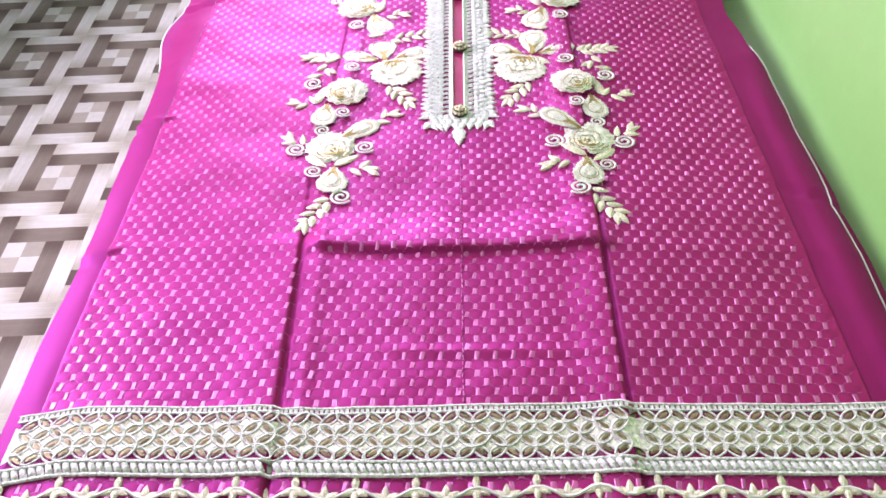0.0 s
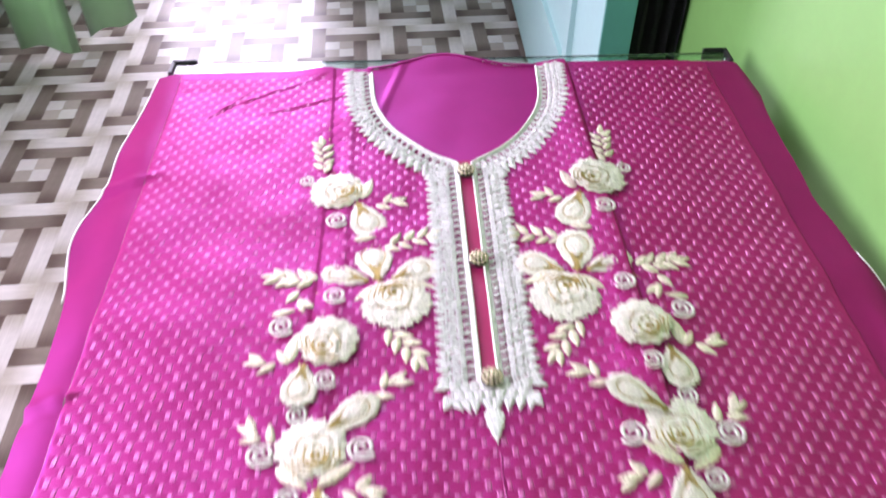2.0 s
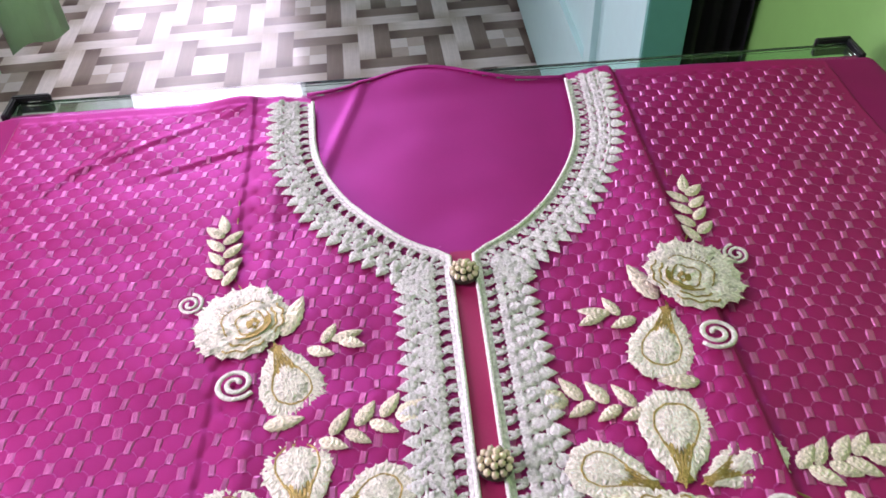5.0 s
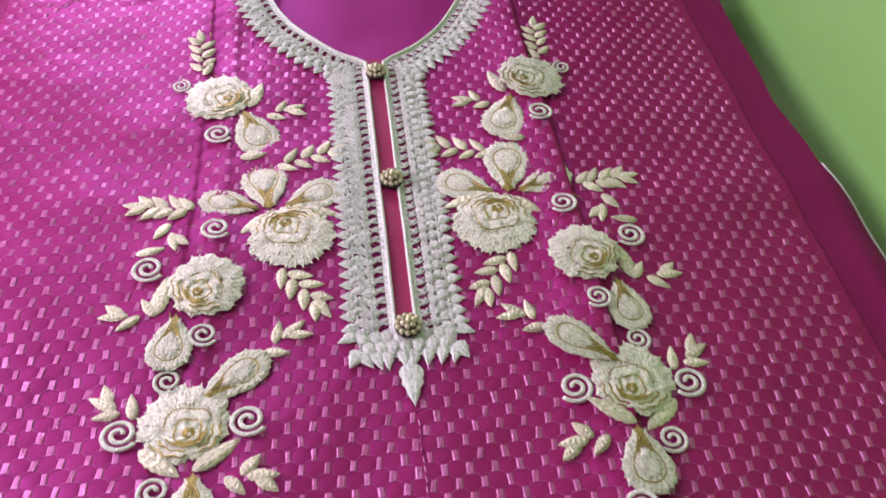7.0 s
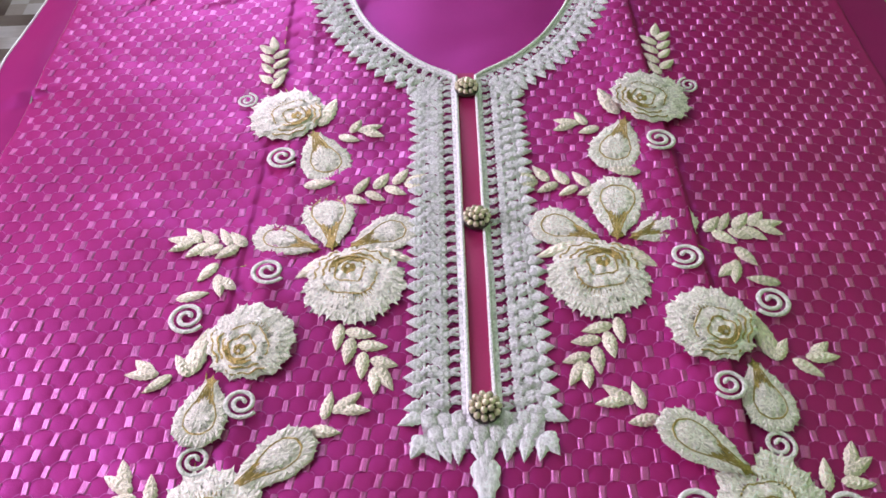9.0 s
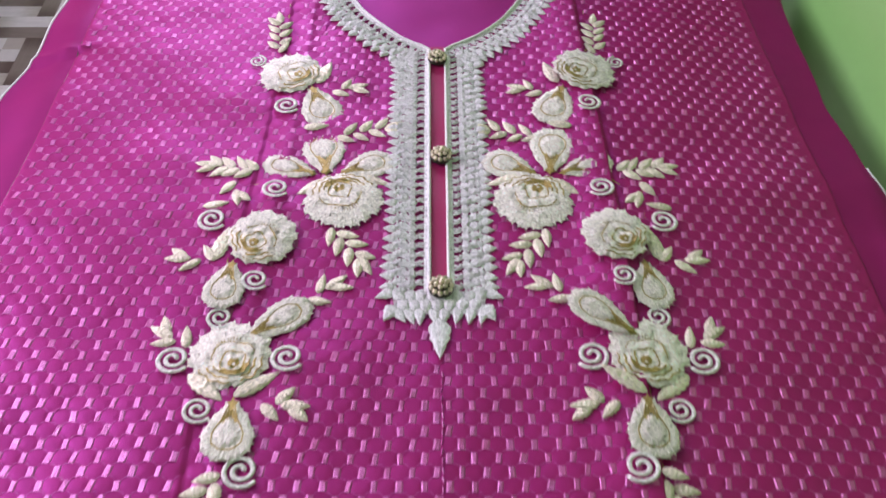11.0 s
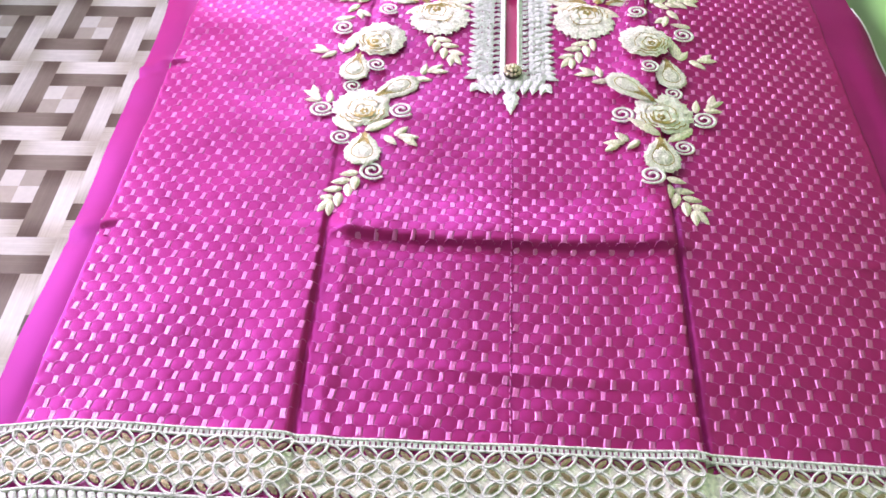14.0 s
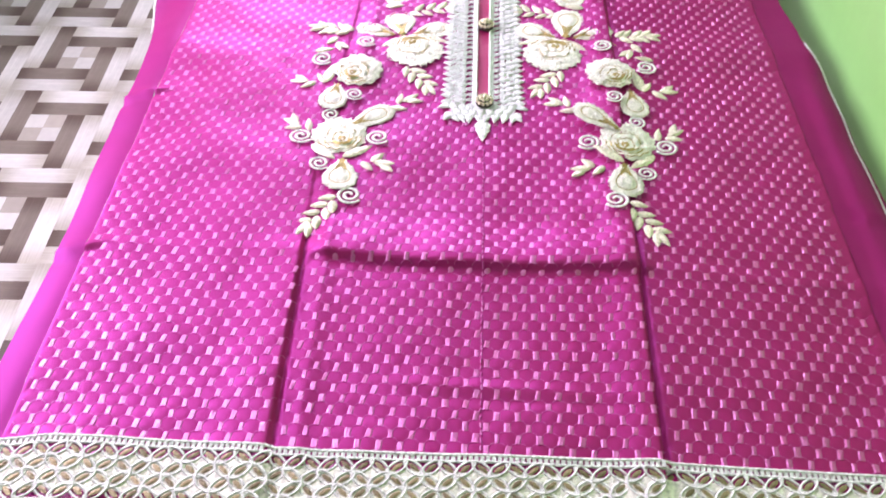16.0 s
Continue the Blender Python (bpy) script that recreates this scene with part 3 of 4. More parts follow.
tooth_mesh = dome_leaf("lace_tooth", lace_white, 4, high=0.22, blunt=0.8, rib=0.10, jag=0.14)
point_mesh = dome_leaf("lace_point", lace_white, 4, high=0.20, blunt=0.62, rib=0.10, point=0.3, jag=0.13)
knot_bm = bmesh.new()
bmesh.ops.create_icosphere(knot_bm, subdivisions=1, radius=1)
knot_mesh = smooth(mesh_of("lace_knot", knot_bm, lace_white))
LACE = 0.033
rng = random.Random(11)
for side in (-1, 1):
    line = inner_line(side)
    places = smooth_dirs(along(line, 0.0012), 5)
    shift = lambda o: [tuple(p + Vector((-d.y, d.x)) * side * o) for p, d in places]
    bm = bmesh.new()
    for o0, o1 in ((0.0004, 0.0040), (0.0098, 0.0116), (0.0150, 0.0166), (0.0200, 0.0214)):
        strip(bm, shift(o0), shift(o1), lambda x, y: lie(x, y) + 0.0019)
    for f in bm.faces:
        f.normal_update()
        if f.normal.z < 0:
            f.normal_flip()
    bmesh.ops.solidify(bm, geom=bm.faces[:], thickness=0.0008)
    lace = part("neck_lace", bm, lace_strip, tunic, "cream guipure lace with a leafy edge", soft=True)
    bm = bmesh.new()
    tube(bm, [(x, y, lie(x, y) + 0.0026) for x, y in shift(0.0006)], 0.0012, 6)
    part("piping", bm, piping_white, lace, "ivory corded piping", soft=True)
    for n, (p, d) in enumerate(smooth_dirs(along(line, 0.0037), 3)):
        out = Vector((-d.y, d.x)) * side
        ang = math.atan2(out.y, out.x) - math.pi / 2
        b = p + out * 0.0034
        lean = (0.32 if n % 2 else -0.32) + rng.uniform(-0.1, 0.1)
        piece("lace_rung", tooth_mesh, lace, Matrix.Translation((b.x, b.y, lie(*b) + 0.0018)) @ Matrix.Rotation(ang + lean, 4, "Z") @ Matrix.Diagonal((0.0023, 0.0062, 0.0042, 1)))
    for n, (p, d) in enumerate(smooth_dirs(along(line, 0.0074), 2)):
        out = Vector((-d.y, d.x)) * side
        ang = math.atan2(out.y, out.x) - math.pi / 2
        # a crocheted shell: two rows of lobes, knots between them, and a leaf at the rim
        for o, s_, turn_, ln, wd, me in ((0.0212, 0.0005, 0.10, 0.0092, 0.0082, point_mesh), (0.0185, -0.0034, 0.55, 0.0056, 0.0040, tooth_mesh),
                                         (0.0135, 0.0040, 0.16, 0.0105, 0.0066, tooth_mesh), (0.0140, 0.0003, -0.30, 0.0070, 0.0036, tooth_mesh),
                                         (0.0082, 0.0004, -0.14, 0.0098, 0.0062, tooth_mesh), (0.0088, -0.0034, 0.35, 0.0066, 0.0032, tooth_mesh)):
            b = p + out * o + d * (s_ + rng.uniform(-0.0004, 0.0004))
            k = rng.uniform(0.9, 1.06)
            piece("lace_leaf", me, lace, Matrix.Translation((b.x, b.y, lie(*b) + 0.0016)) @ Matrix.Rotation(ang - turn_ * side + rng.uniform(-0.14, 0.14), 4, "Z") @ Matrix.Diagonal((wd * k, ln * k, 0.0075 * rng.uniform(0.7, 1.35), 1)))
        for o, s_, r in ((0.0180, 0.0036, 0.0012), (0.0125, 0.0036, 0.0011), (0.0078, 0.0, 0.0010)):
            b = p + out * o + d * s_
            piece("lace_knot", knot_mesh, lace, Matrix.Translation((b.x, b.y, lie(*b) + 0.0026)) @ Matrix.Diagonal((r, r, r * 0.8, 1)))

# the foot of the lace: a small block with five leaves, the middle one a long drop
bm = bmesh.new()
strip(bm, [(-0.028 + 0.056 * k / 12, 0.642) for k in range(13)], [(-0.025 + 0.050 * k / 12, 0.625) for k in range(13)], lambda x, y: lie(x, y) + 0.0022)
bmesh.ops.solidify(bm, geom=bm.faces[:], thickness=0.0009)
foot = part("lace_foot", bm, lace_strip, tunic, "cream lace foot of the slit ending in a drop")
for row in range(3):
    for k in range(8 - row % 2):
        x, y = -0.0262 + 0.0075 * (k + 0.5 * (row % 2)), 0.6430 - 0.0065 * row
        a = 180 - 900 * x + rng.uniform(-12, 12)
        ln = 0.0095 if row < 2 else 0.0125
        piece("lace_leaf", point_mesh if row == 2 else tooth_mesh, foot, Matrix.Translation((x, y, lie(x, y) + 0.002)) @ Matrix.Rotation(radians(a), 4, "Z") @ Matrix.Diagonal((0.0072, ln, 0.0060, 1)))
for x, y, ang, ln, wd in ((0.0, 0.622, 180, 0.027, 0.0135), (0.0, 0.624, 180, 0.015, 0.006), (-0.0255, 0.632, 150, 0.013, 0.010), (0.0255, 0.632, 210, 0.013, 0.010), (-0.027, 0.642, 115, 0.012, 0.008), (0.027, 0.642, 245, 0.012, 0.008)):
    piece("lace_leaf", point_mesh, foot, Matrix.Translation((x, y, lie(x, y) + 0.002)) @ Matrix.Rotation(radians(ang), 4, "Z") @ Matrix.Diagonal((wd, ln, 0.0065, 1)))

bm = bmesh.new()
strip(bm, [(-0.0056, 0.885 - 0.245 * k / 30) for k in range(31)], [(0.0056, 0.885 - 0.245 * k / 30) for k in range(31)], lambda x, y: lie(x, y) + 0.0013)
part("slit_facing", bm, crimson, tunic, "crimson facing seen through the front slit")

bead_bm = bmesh.new()
for ring, count, rad, z in ((0, 1, 0, 0.0064), (1, 6, 0.0036, 0.0052), (2, 11, 0.0068, 0.0026)):
    for k in range(count):
        a = 2 * math.pi * k / count + 0.3 * ring
        bmesh.ops.create_icosphere(bead_bm, subdivisions=1, radius=0.0021, matrix=Matrix.Translation((rad * math.cos(a), rad * math.sin(a), z)))
bead_mesh = smooth(mesh_of("beading", bead_bm, bead_pearl))
base_bm = bmesh.new()
bmesh.ops.create_uvsphere(base_bm, u_segments=20, v_segments=8, radius=1, matrix=Matrix.Diagonal((0.0086, 0.0086, 0.0042, 1)))
base_mesh = smooth(mesh_of("button_base", base_bm, bead_base))
for x, y in ((0.0, 0.866), (0.002, 0.757), (0.001, 0.643)):
    b = piece("button", base_mesh, tunic, Matrix.Translation((x, y, lie(x, y) + 0.0045)) @ Matrix.Scale(0.88, 4), "round button of cream pearl beads in a dark rim")
    piece("beading", bead_mesh, b, Matrix.Identity(4), "cream pearl beads")


# ---- floral sprays in pale gold thread ----
def threads(bm, surface, inner, outer, count, rad, r0, a0=0.0, a1=2 * math.pi):
    """Couched thread that runs to and fro between two rims, half sunk in the padding."""
    pts = []
    for k in range(2 * count + 1):
        a = a0 + (a1 - a0) * k / (2 * count)
        rho = (outer if k % 2 else inner) * r0.uniform(0.96, 1.04)
        pts.append(surface(rho, a))
        if k < 2 * count:
            b = a0 + (a1 - a0) * (k + 0.5) / (2 * count)
            pts.append(surface((inner + outer) / 2, b))
    tube(bm, pts, rad, 5, 2.0)


def rose_mesh(name, scallops, seed):
    """A unit flower head: a padded scalloped mound worked over with cream thread in rings, with gold contours."""
    bm = bmesh.new()
    r0 = random.Random(seed)
    cx, cy = 0.05 * math.cos(seed * 2.1), 0.21

    def surface(rho, a):
        fold = 0.055 * math.sin(rho * 19 + 1.1 * math.cos(4 * a + seed)) + 0.035 * math.cos(6 * a + 6 * rho + seed)
        r = 0.5 * rho * (1 + (0.05 * math.cos(scallops * a) + 0.03 * math.cos(5 * a + seed)) * rho)
        z = 0.32 * (1 - rho ** 2.6) + fold * min(1.0, 2.5 * (1.02 - rho))
        return (cx * (1 - rho) + r * math.cos(a), cy * (1 - rho) + r * math.sin(a), max(0.03, z))
    rings, n = [], 60
    for j in range(10):
        rho = 0.04 + 0.93 * j / 9
        rings.append([bm.verts.new(surface(rho, 2 * math.pi * i / n)) for i in range(n)])
    rings.append([bm.verts.new((*surface(0.97, 2 * math.pi * i / n)[:2], 0.0)) for i in range(n)])
    for j, (a, b) in enumerate(zip(rings, rings[1:])):
        for i in range(n):
            side_on = math.sin(2 * math.pi * i / n)
            f = bm.faces.new((a[i], b[i], b[(i + 1) % n], a[(i + 1) % n]))
            f.material_index = 1 if j < 1 or (1 < j < 4 and side_on > 0.55) or (j == 5 and side_on < -0.85) else 0
    bm.faces.new(rings[0])
    threads(bm, surface, 0.76, 1.00, 34, 0.015, r0)
    threads(bm, surface, 0.52, 0.76, 28, 0.013, r0, math.pi * 0.92, math.pi * 2.08)
    threads(bm, surface, 0.28, 0.52, 22, 0.011, r0, math.pi * 0.95, math.pi * 2.05)
    flat = len(bm.faces)
    for rho, a0, a1, thick in ((0.30, 0.0, 6.2, 0.012), (0.52, 3.3, 6.1, 0.010), (0.60, 0.25, 1.35, 0.014), (0.60, 1.8, 2.9, 0.014), (0.80, 0.3, 1.4, 0.012), (0.80, 1.75, 2.85, 0.012), (0.45, 0.3, 2.8, 0.011)):
        tube(bm, [(x, y, z + 0.02) for x, y, z in (surface(rho + 0.03 * math.sin(4 * a), a) for a in (a0 + (a1 - a0) * k / 16 for k in range(17)))], thick, 5, 2.4)
    bm.faces.ensure_lookup_table()
    for f in bm.faces[flat:]:
        f.material_index = 1
    return smooth(mesh_of(name, bm, [cream_thread, gold_thread]))


def fan_mesh(name):
    """A unit petal from a point at (0, 0) to a round looped end at (0, 1): cream thread worked in two rings, gold at its foot."""
    bm = bmesh.new()
    r0 = random.Random(3)

    def surface(rho, a):
        x, y = 0.60 * math.sin(a) * abs(math.sin(a / 2)), (1 - math.cos(a)) / 2
        loop = 1 + 0.035 * math.cos(11 * a) * rho
        z = 0.24 * (1 - rho ** 2.4) - 0.09 * bump(rho - 0.52, 0.12) + 0.03 * math.cos(9 * a) * rho * (1.05 - rho)
        return (x * rho * loop, 0.60 + (y - 0.60) * rho * loop, max(0.03, z + 0.03))
    n, rings = 44, []
    for j in range(8):
        rings.append([bm.verts.new(surface(0.05 + 0.93 * j / 7, 2 * math.pi * i / n)) for i in range(n)])
    rings.append([bm.verts.new((*surface(0.98, 2 * math.pi * i / n)[:2], 0.0)) for i in range(n)])
    for a, b in zip(rings, rings[1:]):
        for i in range(n):
            bm.faces.new((a[i], b[i], b[(i + 1) % n], a[(i + 1) % n]))
    bm.faces.new(rings[0])
    for f in bm.faces:
        c = f.calc_center_median()
        f.material_index = 1 if c.y < 0.40 and abs(c.x) < 0.12 else 0
    threads(bm, surface, 0.66, 1.00, 22, 0.024, r0, 0.5, 2 * math.pi - 0.5)
    threads(bm, surface, 0.16, 0.48, 14, 0.020, r0)
    flat = len(bm.faces)
    tube(bm, [(x, y, z + 0.02) for x, y, z in (surface(0.58, 1.0 + 4.3 * k / 24) for k in range(25))], 0.013, 5, 1.8)
    for k in range(5):
        u = -0.16 + 0.08 * k
        tube(bm, [(u * q / 6, 0.02 + 0.42 * q / 6, 0.06 + 0.13 * math.sin(math.pi * q / 7)) for q in range(7)], 0.015, 5, 2.0)
    bm.faces.ensure_lookup_table()
    for f in bm.faces[flat:]:
        f.material_index = 1
    return smooth(mesh_of(name, bm, [cream_thread, gold_thread]))


def spiral_mesh():
    bm = bmesh.new()
    pts = []
    for k in range(44):
        a = 2 * math.pi * 1.9 * k / 43
        r = 0.06 + 0.36 * (k / 43) ** 0.9
        pts.append((r * math.cos(a), r * math.sin(a), 0.06))
    tube(bm, pts, 0.058, 6, 0.7)
    return smooth(mesh_of("spiral", bm, spiral_thread))


ROSES = [rose_mesh("rose", 15, 1), rose_mesh("rose", 17, 2), rose_mesh("rose", 13, 4)]
FAN, SPIRAL, LEAF = fan_mesh("petal"), spiral_mesh(), dome_leaf("leaf", leaf_thread, 6, high=0.30, blunt=0.8, nv=24, rib=0.07, point=0.1, jag=0.08)

for side in (-1, 1):
    rng = random.Random(23)
    flip = Matrix.Diagonal((1 if side < 0 else -1, 1, 1, 1))
    bm = bmesh.new()
    stem_pts = [(-0.121, 0.945), (-0.118, 0.88), (-0.095, 0.84), (-0.08, 0.79), (-0.076, 0.74), (-0.10, 0.735), (-0.133, 0.725), (-0.13, 0.69), (-0.125, 0.65), (-0.124, 0.62), (-0.113, 0.59), (-0.108, 0.54), (-0.118, 0.51)]
    fine = []
    for (x0, y0), (x1, y1) in zip(stem_pts, stem_pts[1:]):
        fine += [(x0 + (x1 - x0) * k / 5, y0 + (y1 - y0) * k / 5) for k in range(5)]
    tube(bm, [(-side * x, y, lie(-side * x, y) + 0.0003) for x, y in fine], 0.0005, 5, 0.7)
    spray = part("floral_spray", bm, gold_thread, tunic, "floral spray embroidered in pale gold thread", soft=True)

    def put(name, me, x, y, angle, sx, sy, sz=None):
        """x is given for the spray on the negative side; the other one mirrors it."""
        wx = -side * x
        reach = 0.35 * min(sx, sy)
        gx = (lie(wx + reach, y) - lie(wx - reach, y)) / (2 * reach)
        gy = (lie(wx, y + reach) - lie(wx, y - reach)) / (2 * reach)
        gx, gy = (max(-0.05, min(0.05, g)) for g in (gx, gy))
        z = max(lie(wx, y), (lie(wx + reach, y) + lie(wx - reach, y)) / 2, (lie(wx, y + reach) + lie(wx, y - reach)) / 2) + 0.0014
        lean = Matrix.Rotation(math.atan(gy), 4, "X") @ Matrix.Rotation(-math.atan(gx), 4, "Y")
        piece(name, me, spray, Matrix.Translation((wx, y, z)) @ lean @ (flip if side > 0 else Matrix.Identity(4)) @ Matrix.Rotation(radians(angle), 4, "Z") @ Matrix.Diagonal((sx, sy, sz or min(0.011, 0.30 * min(sx, sy)), 1)))

    def rose(x, y, w, h, kind=0, turn_=0):
        put("rose", ROSES[kind], x, y, turn_, w, h, 0.0085)

    def fan(x0, y0, x1, y1, wide):
        put("petal", FAN, x0, y0, math.degrees(math.atan2(y1 - y0, x1 - x0)) - 90, wide, math.hypot(x1 - x0, y1 - y0), 0.0075)

    def leaf(x, y, ln, wd, angle):
        a = radians(angle)
        put("leaf", LEAF, x - math.cos(a) * ln / 2, y - math.sin(a) * ln / 2, angle - 90, wd * 0.9, ln, 0.0052)

    def spiral(x, y, w, turn_=0):
        put("spiral", SPIRAL, x, y, turn_, w * 1.08, w * 1.0, w * 0.8)

    def sprig(x0, y0, x1, y1, count, ln=0.0145, wd=0.0074):
        """Leaves in pairs along a stalk, with one at its end."""
        way = math.degrees(math.atan2(y1 - y0, x1 - x0))
        far = math.hypot(x1 - x0, y1 - y0)
        ex, ey = x1 - (x1 - x0) / far * ln / 2, y1 - (y1 - y0) / far * ln / 2
        leaf(ex, ey, ln * 1.12, wd, way + rng.uniform(-8, 8))
        pairs = count - 1
        for k in range(pairs):
            s = (0.5 + k) / pairs * 0.74
            sgn = 1 if k % 2 else -1
            a = way + sgn * 42 + rng.uniform(-9, 9)
            px, py = x0 + (x1 - x0) * s, y0 + (y1 - y0) * s
            leaf(px + math.cos(radians(a)) * ln * 0.5, py + math.sin(radians(a)) * ln * 0.5, ln * rng.uniform(0.9, 1.08), wd * rng.uniform(0.9, 1.1), a)

    # upper flower
    sprig(-0.1215, 0.870, -0.1275, 0.926, 9, 0.0135, 0.0072)
    rose(-0.110, 0.847, 0.048, 0.045, 0, -130)
    spiral(-0.1365, 0.861, 0.0155, 120)
    leaf(-0.085, 0.848, 0.026, 0.012, 70)
    fan(-0.093, 0.832, -0.077, 0.790, 0.032)
    sprig(-0.081, 0.826, -0.052, 0.836, 4, 0.014)
    spiral(-0.108, 0.809, 0.021)
    leaf(-0.085, 0.787, 0.018, 0.009, 10)
    sprig(-0.073, 0.776, -0.022, 0.793, 8)
    # flower with three petals
    fan(-0.074, 0.738, -0.081, 0.784, 0.034)
    fan(-0.080, 0.739, -0.117, 0.752, 0.024)
    fan(-0.066, 0.739, -0.031, 0.757, 0.028)
    rose(-0.061, 0.715, 0.052, 0.049, 1, 15)
    leaf(-0.083, 0.727, 0.024, 0.010, 220)
    leaf(-0.045, 0.735, 0.030, 0.010, -20)
    spiral(-0.105, 0.723, 0.020)
    sprig(-0.117, 0.741, -0.161, 0.748, 9)
    sprig(-0.134, 0.735, -0.127, 0.708, 3, 0.014)
    leaf(-0.141, 0.709, 0.017, 0.007, 10)
    spiral(-0.141, 0.696, 0.021)
    sprig(-0.068, 0.693, -0.040, 0.656, 8)
    # middle flower
    rose(-0.108, 0.682, 0.043, 0.042, 2, -220)
    leaf(-0.132, 0.677, 0.027, 0.011, 80)
    sprig(-0.130, 0.663, -0.164, 0.666, 4)
    spiral(-0.108, 0.649, 0.018)
    fan(-0.123, 0.664, -0.126, 0.627, 0.026)
    spiral(-0.124, 0.622, 0.017)
    fan(-0.109, 0.607, -0.074, 0.634, 0.024)
    sprig(-0.080, 0.634, -0.055, 0.654, 4)
    # lower flower
    rose(-0.114, 0.598, 0.045, 0.043, 0, -165)
    spiral(-0.144, 0.594, 0.021)
    spiral(-0.083, 0.596, 0.021)
    sprig(-0.136, 0.600, -0.161, 0.617, 4)
    leaf(-0.124, 0.577, 0.026, 0.011, -38)
    leaf(-0.097, 0.580, 0.028, 0.010, 35)
    fan(-0.108, 0.571, -0.107, 0.534, 0.029)
    sprig(-0.097, 0.568, -0.068, 0.566, 4)
    spiral(-0.125, 0.563, 0.018)
    spiral(-0.098, 0.530, 0.021)
    sprig(-0.106, 0.530, -0.132, 0.490, 9)


# ---- hem trims ----
def hem_line(x):
    return 0.3265 - 0.005 * ease(-0.24, -0.29, x) * (x < -0.2) + 0.001 * math.sin(x * 22)


HEM_XS = [-0.286 + 0.58 * k / 120 for k in range(121)]
trim = None
PITCH = 0.0192
bm = bmesh.new()
def hem_row(f):
    return [(x, hem_line(x) - (0.0080 + 0.0265 * f) + (f - 0.5) * 0.006 * abs(math.sin(math.pi * (x + 0.286) / PITCH))) for x in HEM_XS]


for k in range(6):
    strip(bm, hem_row(k / 6), hem_row((k + 1) / 6), lambda x, y: lie(x, y) + 0.0022)
trim = part("hem_lace", bm, lace_ground, tunic, "wide gold and cream lattice lace along the hem", soft=True)
for off, rad in ((0.0, 0.0010), (-0.0042, 0.0009)):
    bm = bmesh.new()
    tube(bm, [(x, hem_line(x) + off, lie(x, hem_line(x) + off) + 0.002) for x in HEM_XS], rad, 5)
    part("edge_cord", bm, hem_white, trim, soft=True)
bm = bmesh.new()
for k in range(176):
    x = -0.285 + k * 0.0033
    y = hem_line(x)
    box(bm, x - 0.0011, x + 0.0011, y - 0.0042, y, lie(x, y - 0.002) + 0.0012, lie(x, y - 0.002) + 0.0024)
part("ladder_stitches", bm, hem_white, trim)
# pointed ovals that cross into a lattice of circles: a cream rim round a bronze heart
bm = bmesh.new()
pts = []
for k in range(17):
    s = k / 16
    a = math.pi * s
    pts.append((0.5 * -math.cos(a), 0.21 * math.sin(a) ** 1.2, 0))
for sgn in (1, -1):
    tube(bm, [(x, sgn * y, 0.05) for x, y, z in pts], 0.054, 5, 0.5)
rim_mesh = smooth(mesh_of("oval_rim", bm, rim_white))
bm = bmesh.new()
ring = [bm.verts.new((0.27 * math.cos(a), 0.098 * math.sin(a) * abs(math.sin(a)) ** 0.3, 0.06)) for a in (2 * math.pi * k / 14 for k in range(14))]
mid = bm.verts.new((0, 0, 0.10))
for k in range(14):
    bm.faces.new((ring[k], ring[(k + 1) % 14], mid))
heart_mesh = smooth(mesh_of("oval_heart", bm, lens_fill))
rng = random.Random(5)
for i in range(60):
    for j in range(4):
        x = -0.281 + (i + 0.5) * PITCH / 2
        if x > 0.284:
            continue
        y = hem_line(x) - 0.0046 - (j + 0.5) * 0.0082
        ang = (38 if (i + j) % 2 == 0 else -38) + rng.uniform(-3, 3)
        m = Matrix.Translation((x, y, lie(x, y) + 0.0019)) @ Matrix.Rotation(radians(ang), 4, "Z") @ Matrix.Diagonal((0.0138, 0.0145, 0.014, 1))
        rim = piece("oval_rim", rim_mesh, trim, m)
        piece("oval_heart", heart_mesh, rim, Matrix.Identity(4))
# braid of two cords and slanting stitches
braid = None
for off in (-0.0388, -0.0478):
    bm = bmesh.new()
    tube(bm, [(x, hem_line(x) + off, lie(x, hem_line(x) + off) + 0.0018) for x in HEM_XS], 0.0014, 6)
    if braid is None:
        braid = part("hem_braid", bm, hem_white, tunic, "cream braid with slanting stitches below the lattice lace", soft=True)
    else:
        part("cord", bm, hem_white, braid, soft=True)
bm = bmesh.new()
for k in range(112):
    x = -0.284 + k * 0.0052
    y = hem_line(x) - 0.0433
    z = lie(x, y) + 0.0015
    tube(bm, [(x - 0.002, y + 0.0036, z), (x, y, z + 0.0006), (x + 0.002, y - 0.0036, z)], 0.0023, 5, 0.5)
part("slant_stitches", bm, hem_white, braid, soft=True)
# flowering vine under the braid
bm = bmesh.new()
tube(bm, [(x, hem_line(x) - 0.060 + 0.0035 * math.sin(x * 2 * math.pi / 0.036), lie(x, 0.266) + 0.0016) for x in HEM_XS], 0.0011, 5)
vine = part("hem_vine", bm, spiral_thread, tunic, "cream and gold flower vine along the hem", soft=True)
for k in range(32):
    x = -0.28 + k * 0.018
    y = hem_line(x) - 0.060 + 0.0035 * math.sin(x * 2 * math.pi / 0.036)
    for a in ((90, 150, 30) if k % 2 else (270, 210, 330, 90)):
        piece("vine_leaf", LEAF, vine, Matrix.Translation((x, y, lie(x, y) + 0.0014)) @ Matrix.Rotation(radians(a - 90), 4, "Z") @ Matrix.Diagonal((0.005, 0.0095, 0.004, 1)))


# ---- the two cloths laid aside at the near end of the table ----
chiffon = material("pink_chiffon", (0.58, 0.035, 0.24), 0.7, grain=0.08, scale=900, bump=0.1, sheen=0.4, stain=0.1)


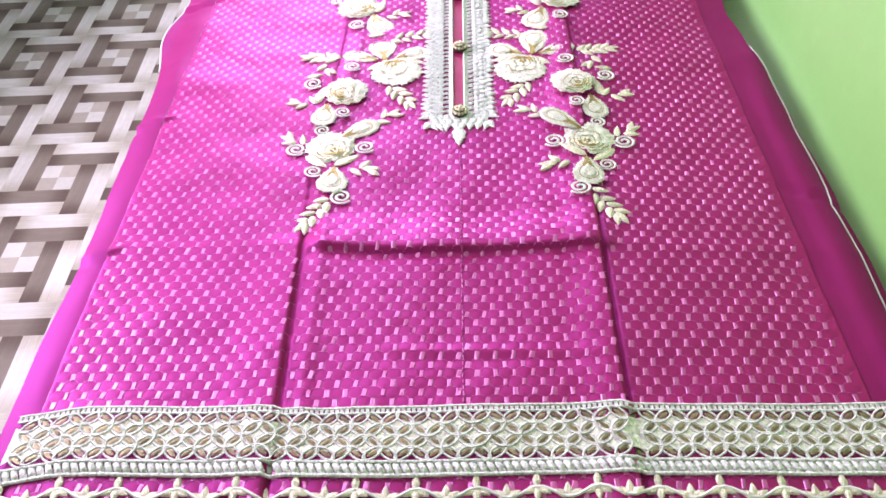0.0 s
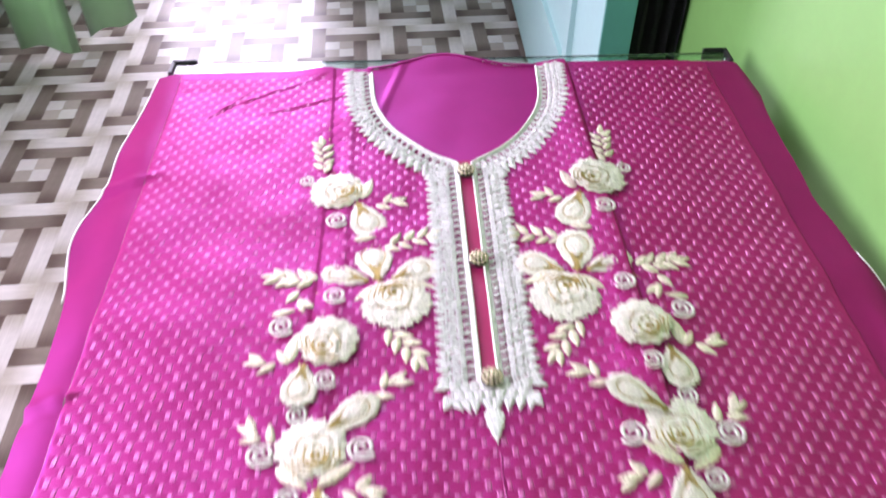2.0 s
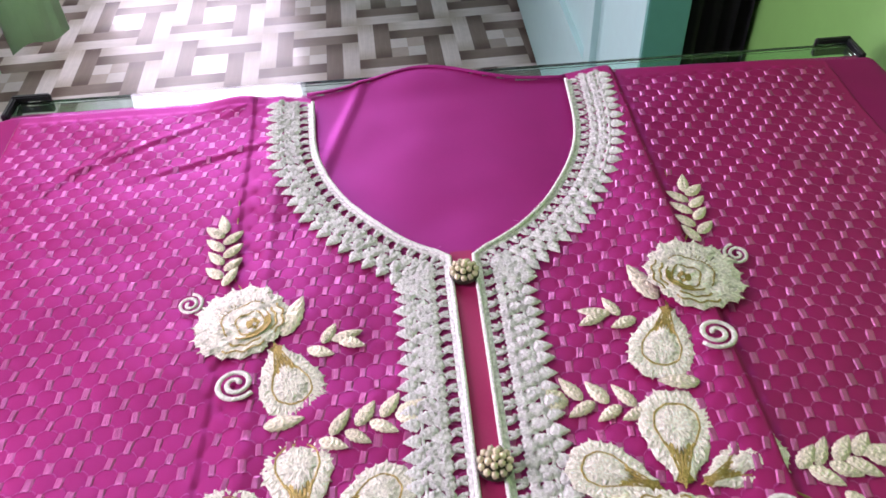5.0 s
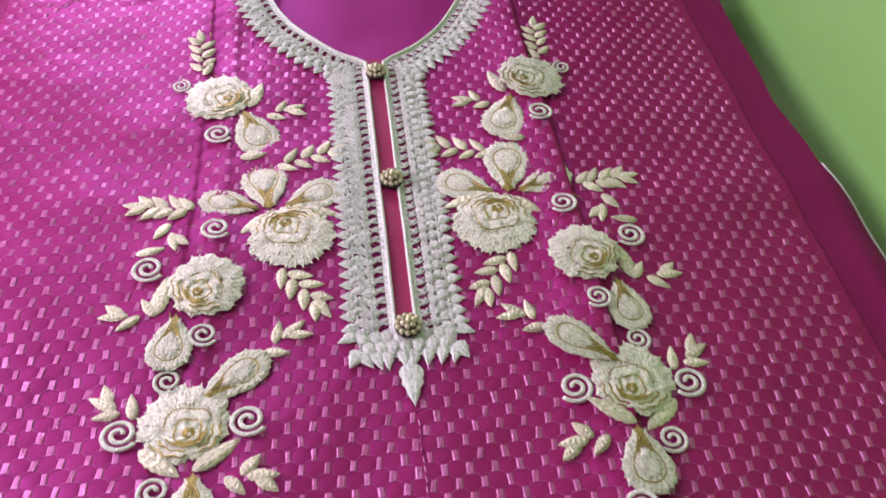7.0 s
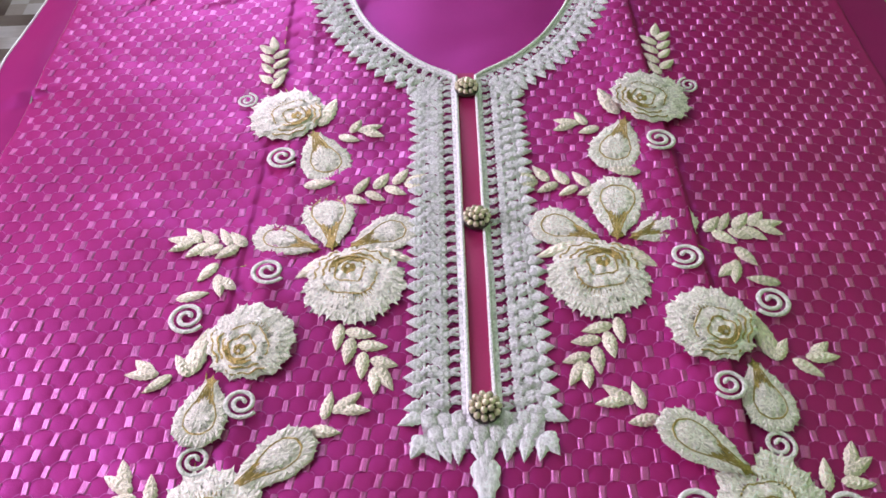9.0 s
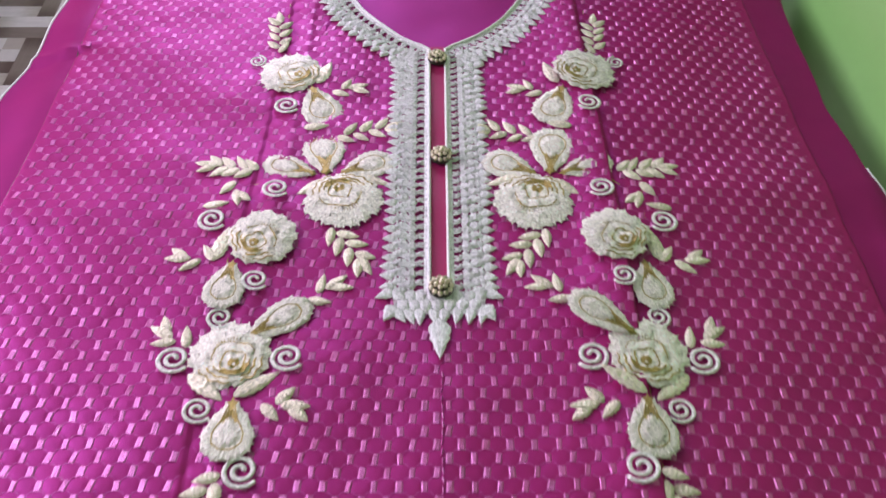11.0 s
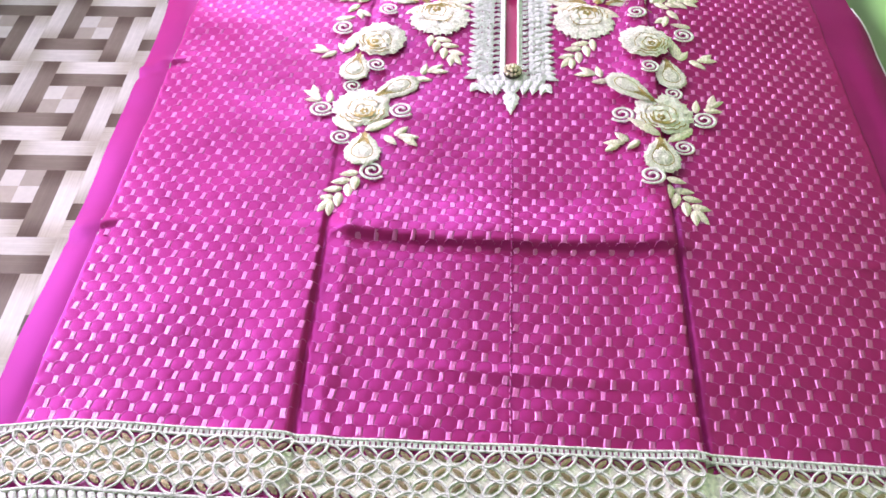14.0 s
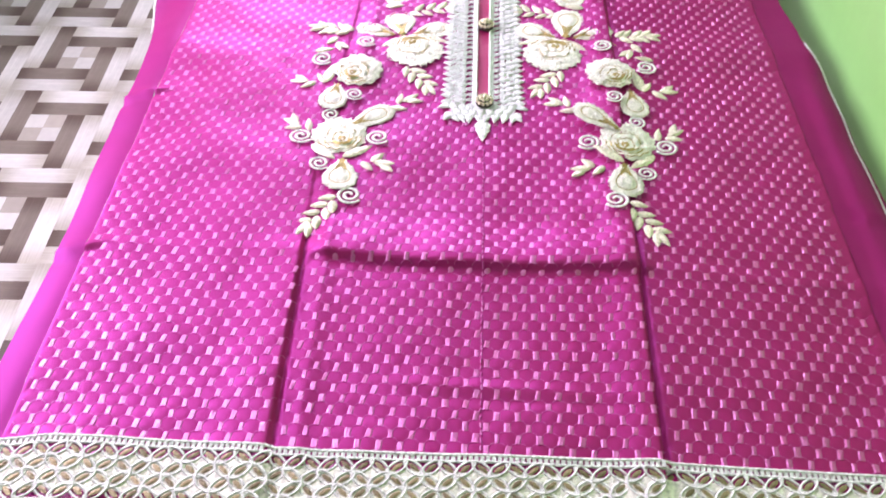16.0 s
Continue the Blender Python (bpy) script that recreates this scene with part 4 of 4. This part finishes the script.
def folded(name, x0, x1, y0, y1, z0, thick, mat, parent, seed, label=""):
    """One fold of cloth: a soft-edged, slightly rumpled slab."""
    bm = bmesh.new()
    nx, ny = 36, 44
    grid = []
    for j in range(ny + 1):
        row = []
        for i in range(nx + 1):
            u, v = -1 + 2 * i / nx, -1 + 2 * j / ny
            x, y = (x0 + x1) / 2 + u * (x1 - x0) / 2, (y0 + y1) / 2 + v * (y1 - y0) / 2
            soft_edge = (1 - abs(u) ** 14) ** 0.5 * (1 - abs(v) ** 16) ** 0.5
            rumple = 0.0012 * noise.noise((x * 14, y * 14, seed)) + 0.0005 * noise.noise((x * 45, y * 45, seed))
            row.append(bm.verts.new((x + 0.003 * noise.noise((y * 9, seed, 1.0)) * abs(u), y + 0.003 * noise.noise((x * 9, seed, 2.0)) * abs(v), z0 + thick * soft_edge + rumple * soft_edge)))
        grid.append(row)
    for a, b in zip(grid, grid[1:]):
        for i in range(nx):
            bm.faces.new((a[i], a[i + 1], b[i + 1], b[i]))
    return part(name, bm, mat, parent, label, soft=True)


trousers = thing("folded_trousers", "folded magenta silk trousers with stitched honeycomb legs on the table", "trousers")
folded("lower_fold", -0.268, -0.012, -0.19, 0.232, BASE + 0.003, 0.006, silk_plain, trousers, 1.0)
folded("upper_fold", -0.262, -0.016, -0.185, 0.226, BASE + 0.0085, 0.006, silk, trousers, 2.0, "magenta silk fold with satin bars")
rng = random.Random(31)
verts, faces = [], []
for r in range(22):
    for c in range(18):
        x, y = -0.25 + (c + 0.5 * (r % 2)) * 0.0124, -0.17 + r * 0.0125
        z = BASE + 0.0155
        n = len(verts)
        for u, v in BAR_U:
            verts.append((x + u * 0.0017, y + v * 0.0042, z + (0.001 if abs(u) < 0.5 else -0.0008)))
        faces += [tuple(n + q for q in f) for f in BAR_F]
me = bpy.data.meshes.new("leg_stitching")
me.from_pydata(verts, [], faces)
me.materials.append(stitch)
ob = new("leg_stitching", me)
ob.parent = trousers
tagged(ob, "rows of pink satin stitch bars", kind="stuff")

scarf = thing("folded_scarf", "folded sheer pink chiffon scarf edged with gold vine trim", "scarf")
folded("lower_fold", 0.004, 0.268, -0.19, 0.228, BASE + 0.003, 0.004, chiffon, scarf, 3.0)
folded("upper_fold", 0.008, 0.262, -0.185, 0.222, BASE + 0.0065, 0.004, chiffon, scarf, 4.0)
bm = bmesh.new()
tube(bm, [(0.20 + 0.003 * math.sin(k * 0.9), -0.18 + k * 0.0133, BASE + 0.0115) for k in range(30)], 0.0016, 5)
trim_vine = part("vine_trim", bm, spiral_thread, scarf, "pale gold flower vine trim", soft=True)
for k in range(28):
    for a in (35, 145, 215, 325):
        piece("vine_leaf", LEAF, trim_vine, Matrix.Translation((0.20 + 0.003 * math.sin(k * 0.9), -0.175 + k * 0.0138, BASE + 0.011)) @ Matrix.Rotation(radians(a - 90), 4, "Z") @ Matrix.Diagonal((0.005, 0.0095, 0.004, 1)))
bm = bmesh.new()
tube(bm, [(0.216 + 0.002 * math.sin(k * 0.5), -0.18 + k * 0.0133, BASE + 0.0115) for k in range(30)], 0.0016, 5)
part("gold_piping", bm, piping_white, scarf, "pale gold piping", soft=True)
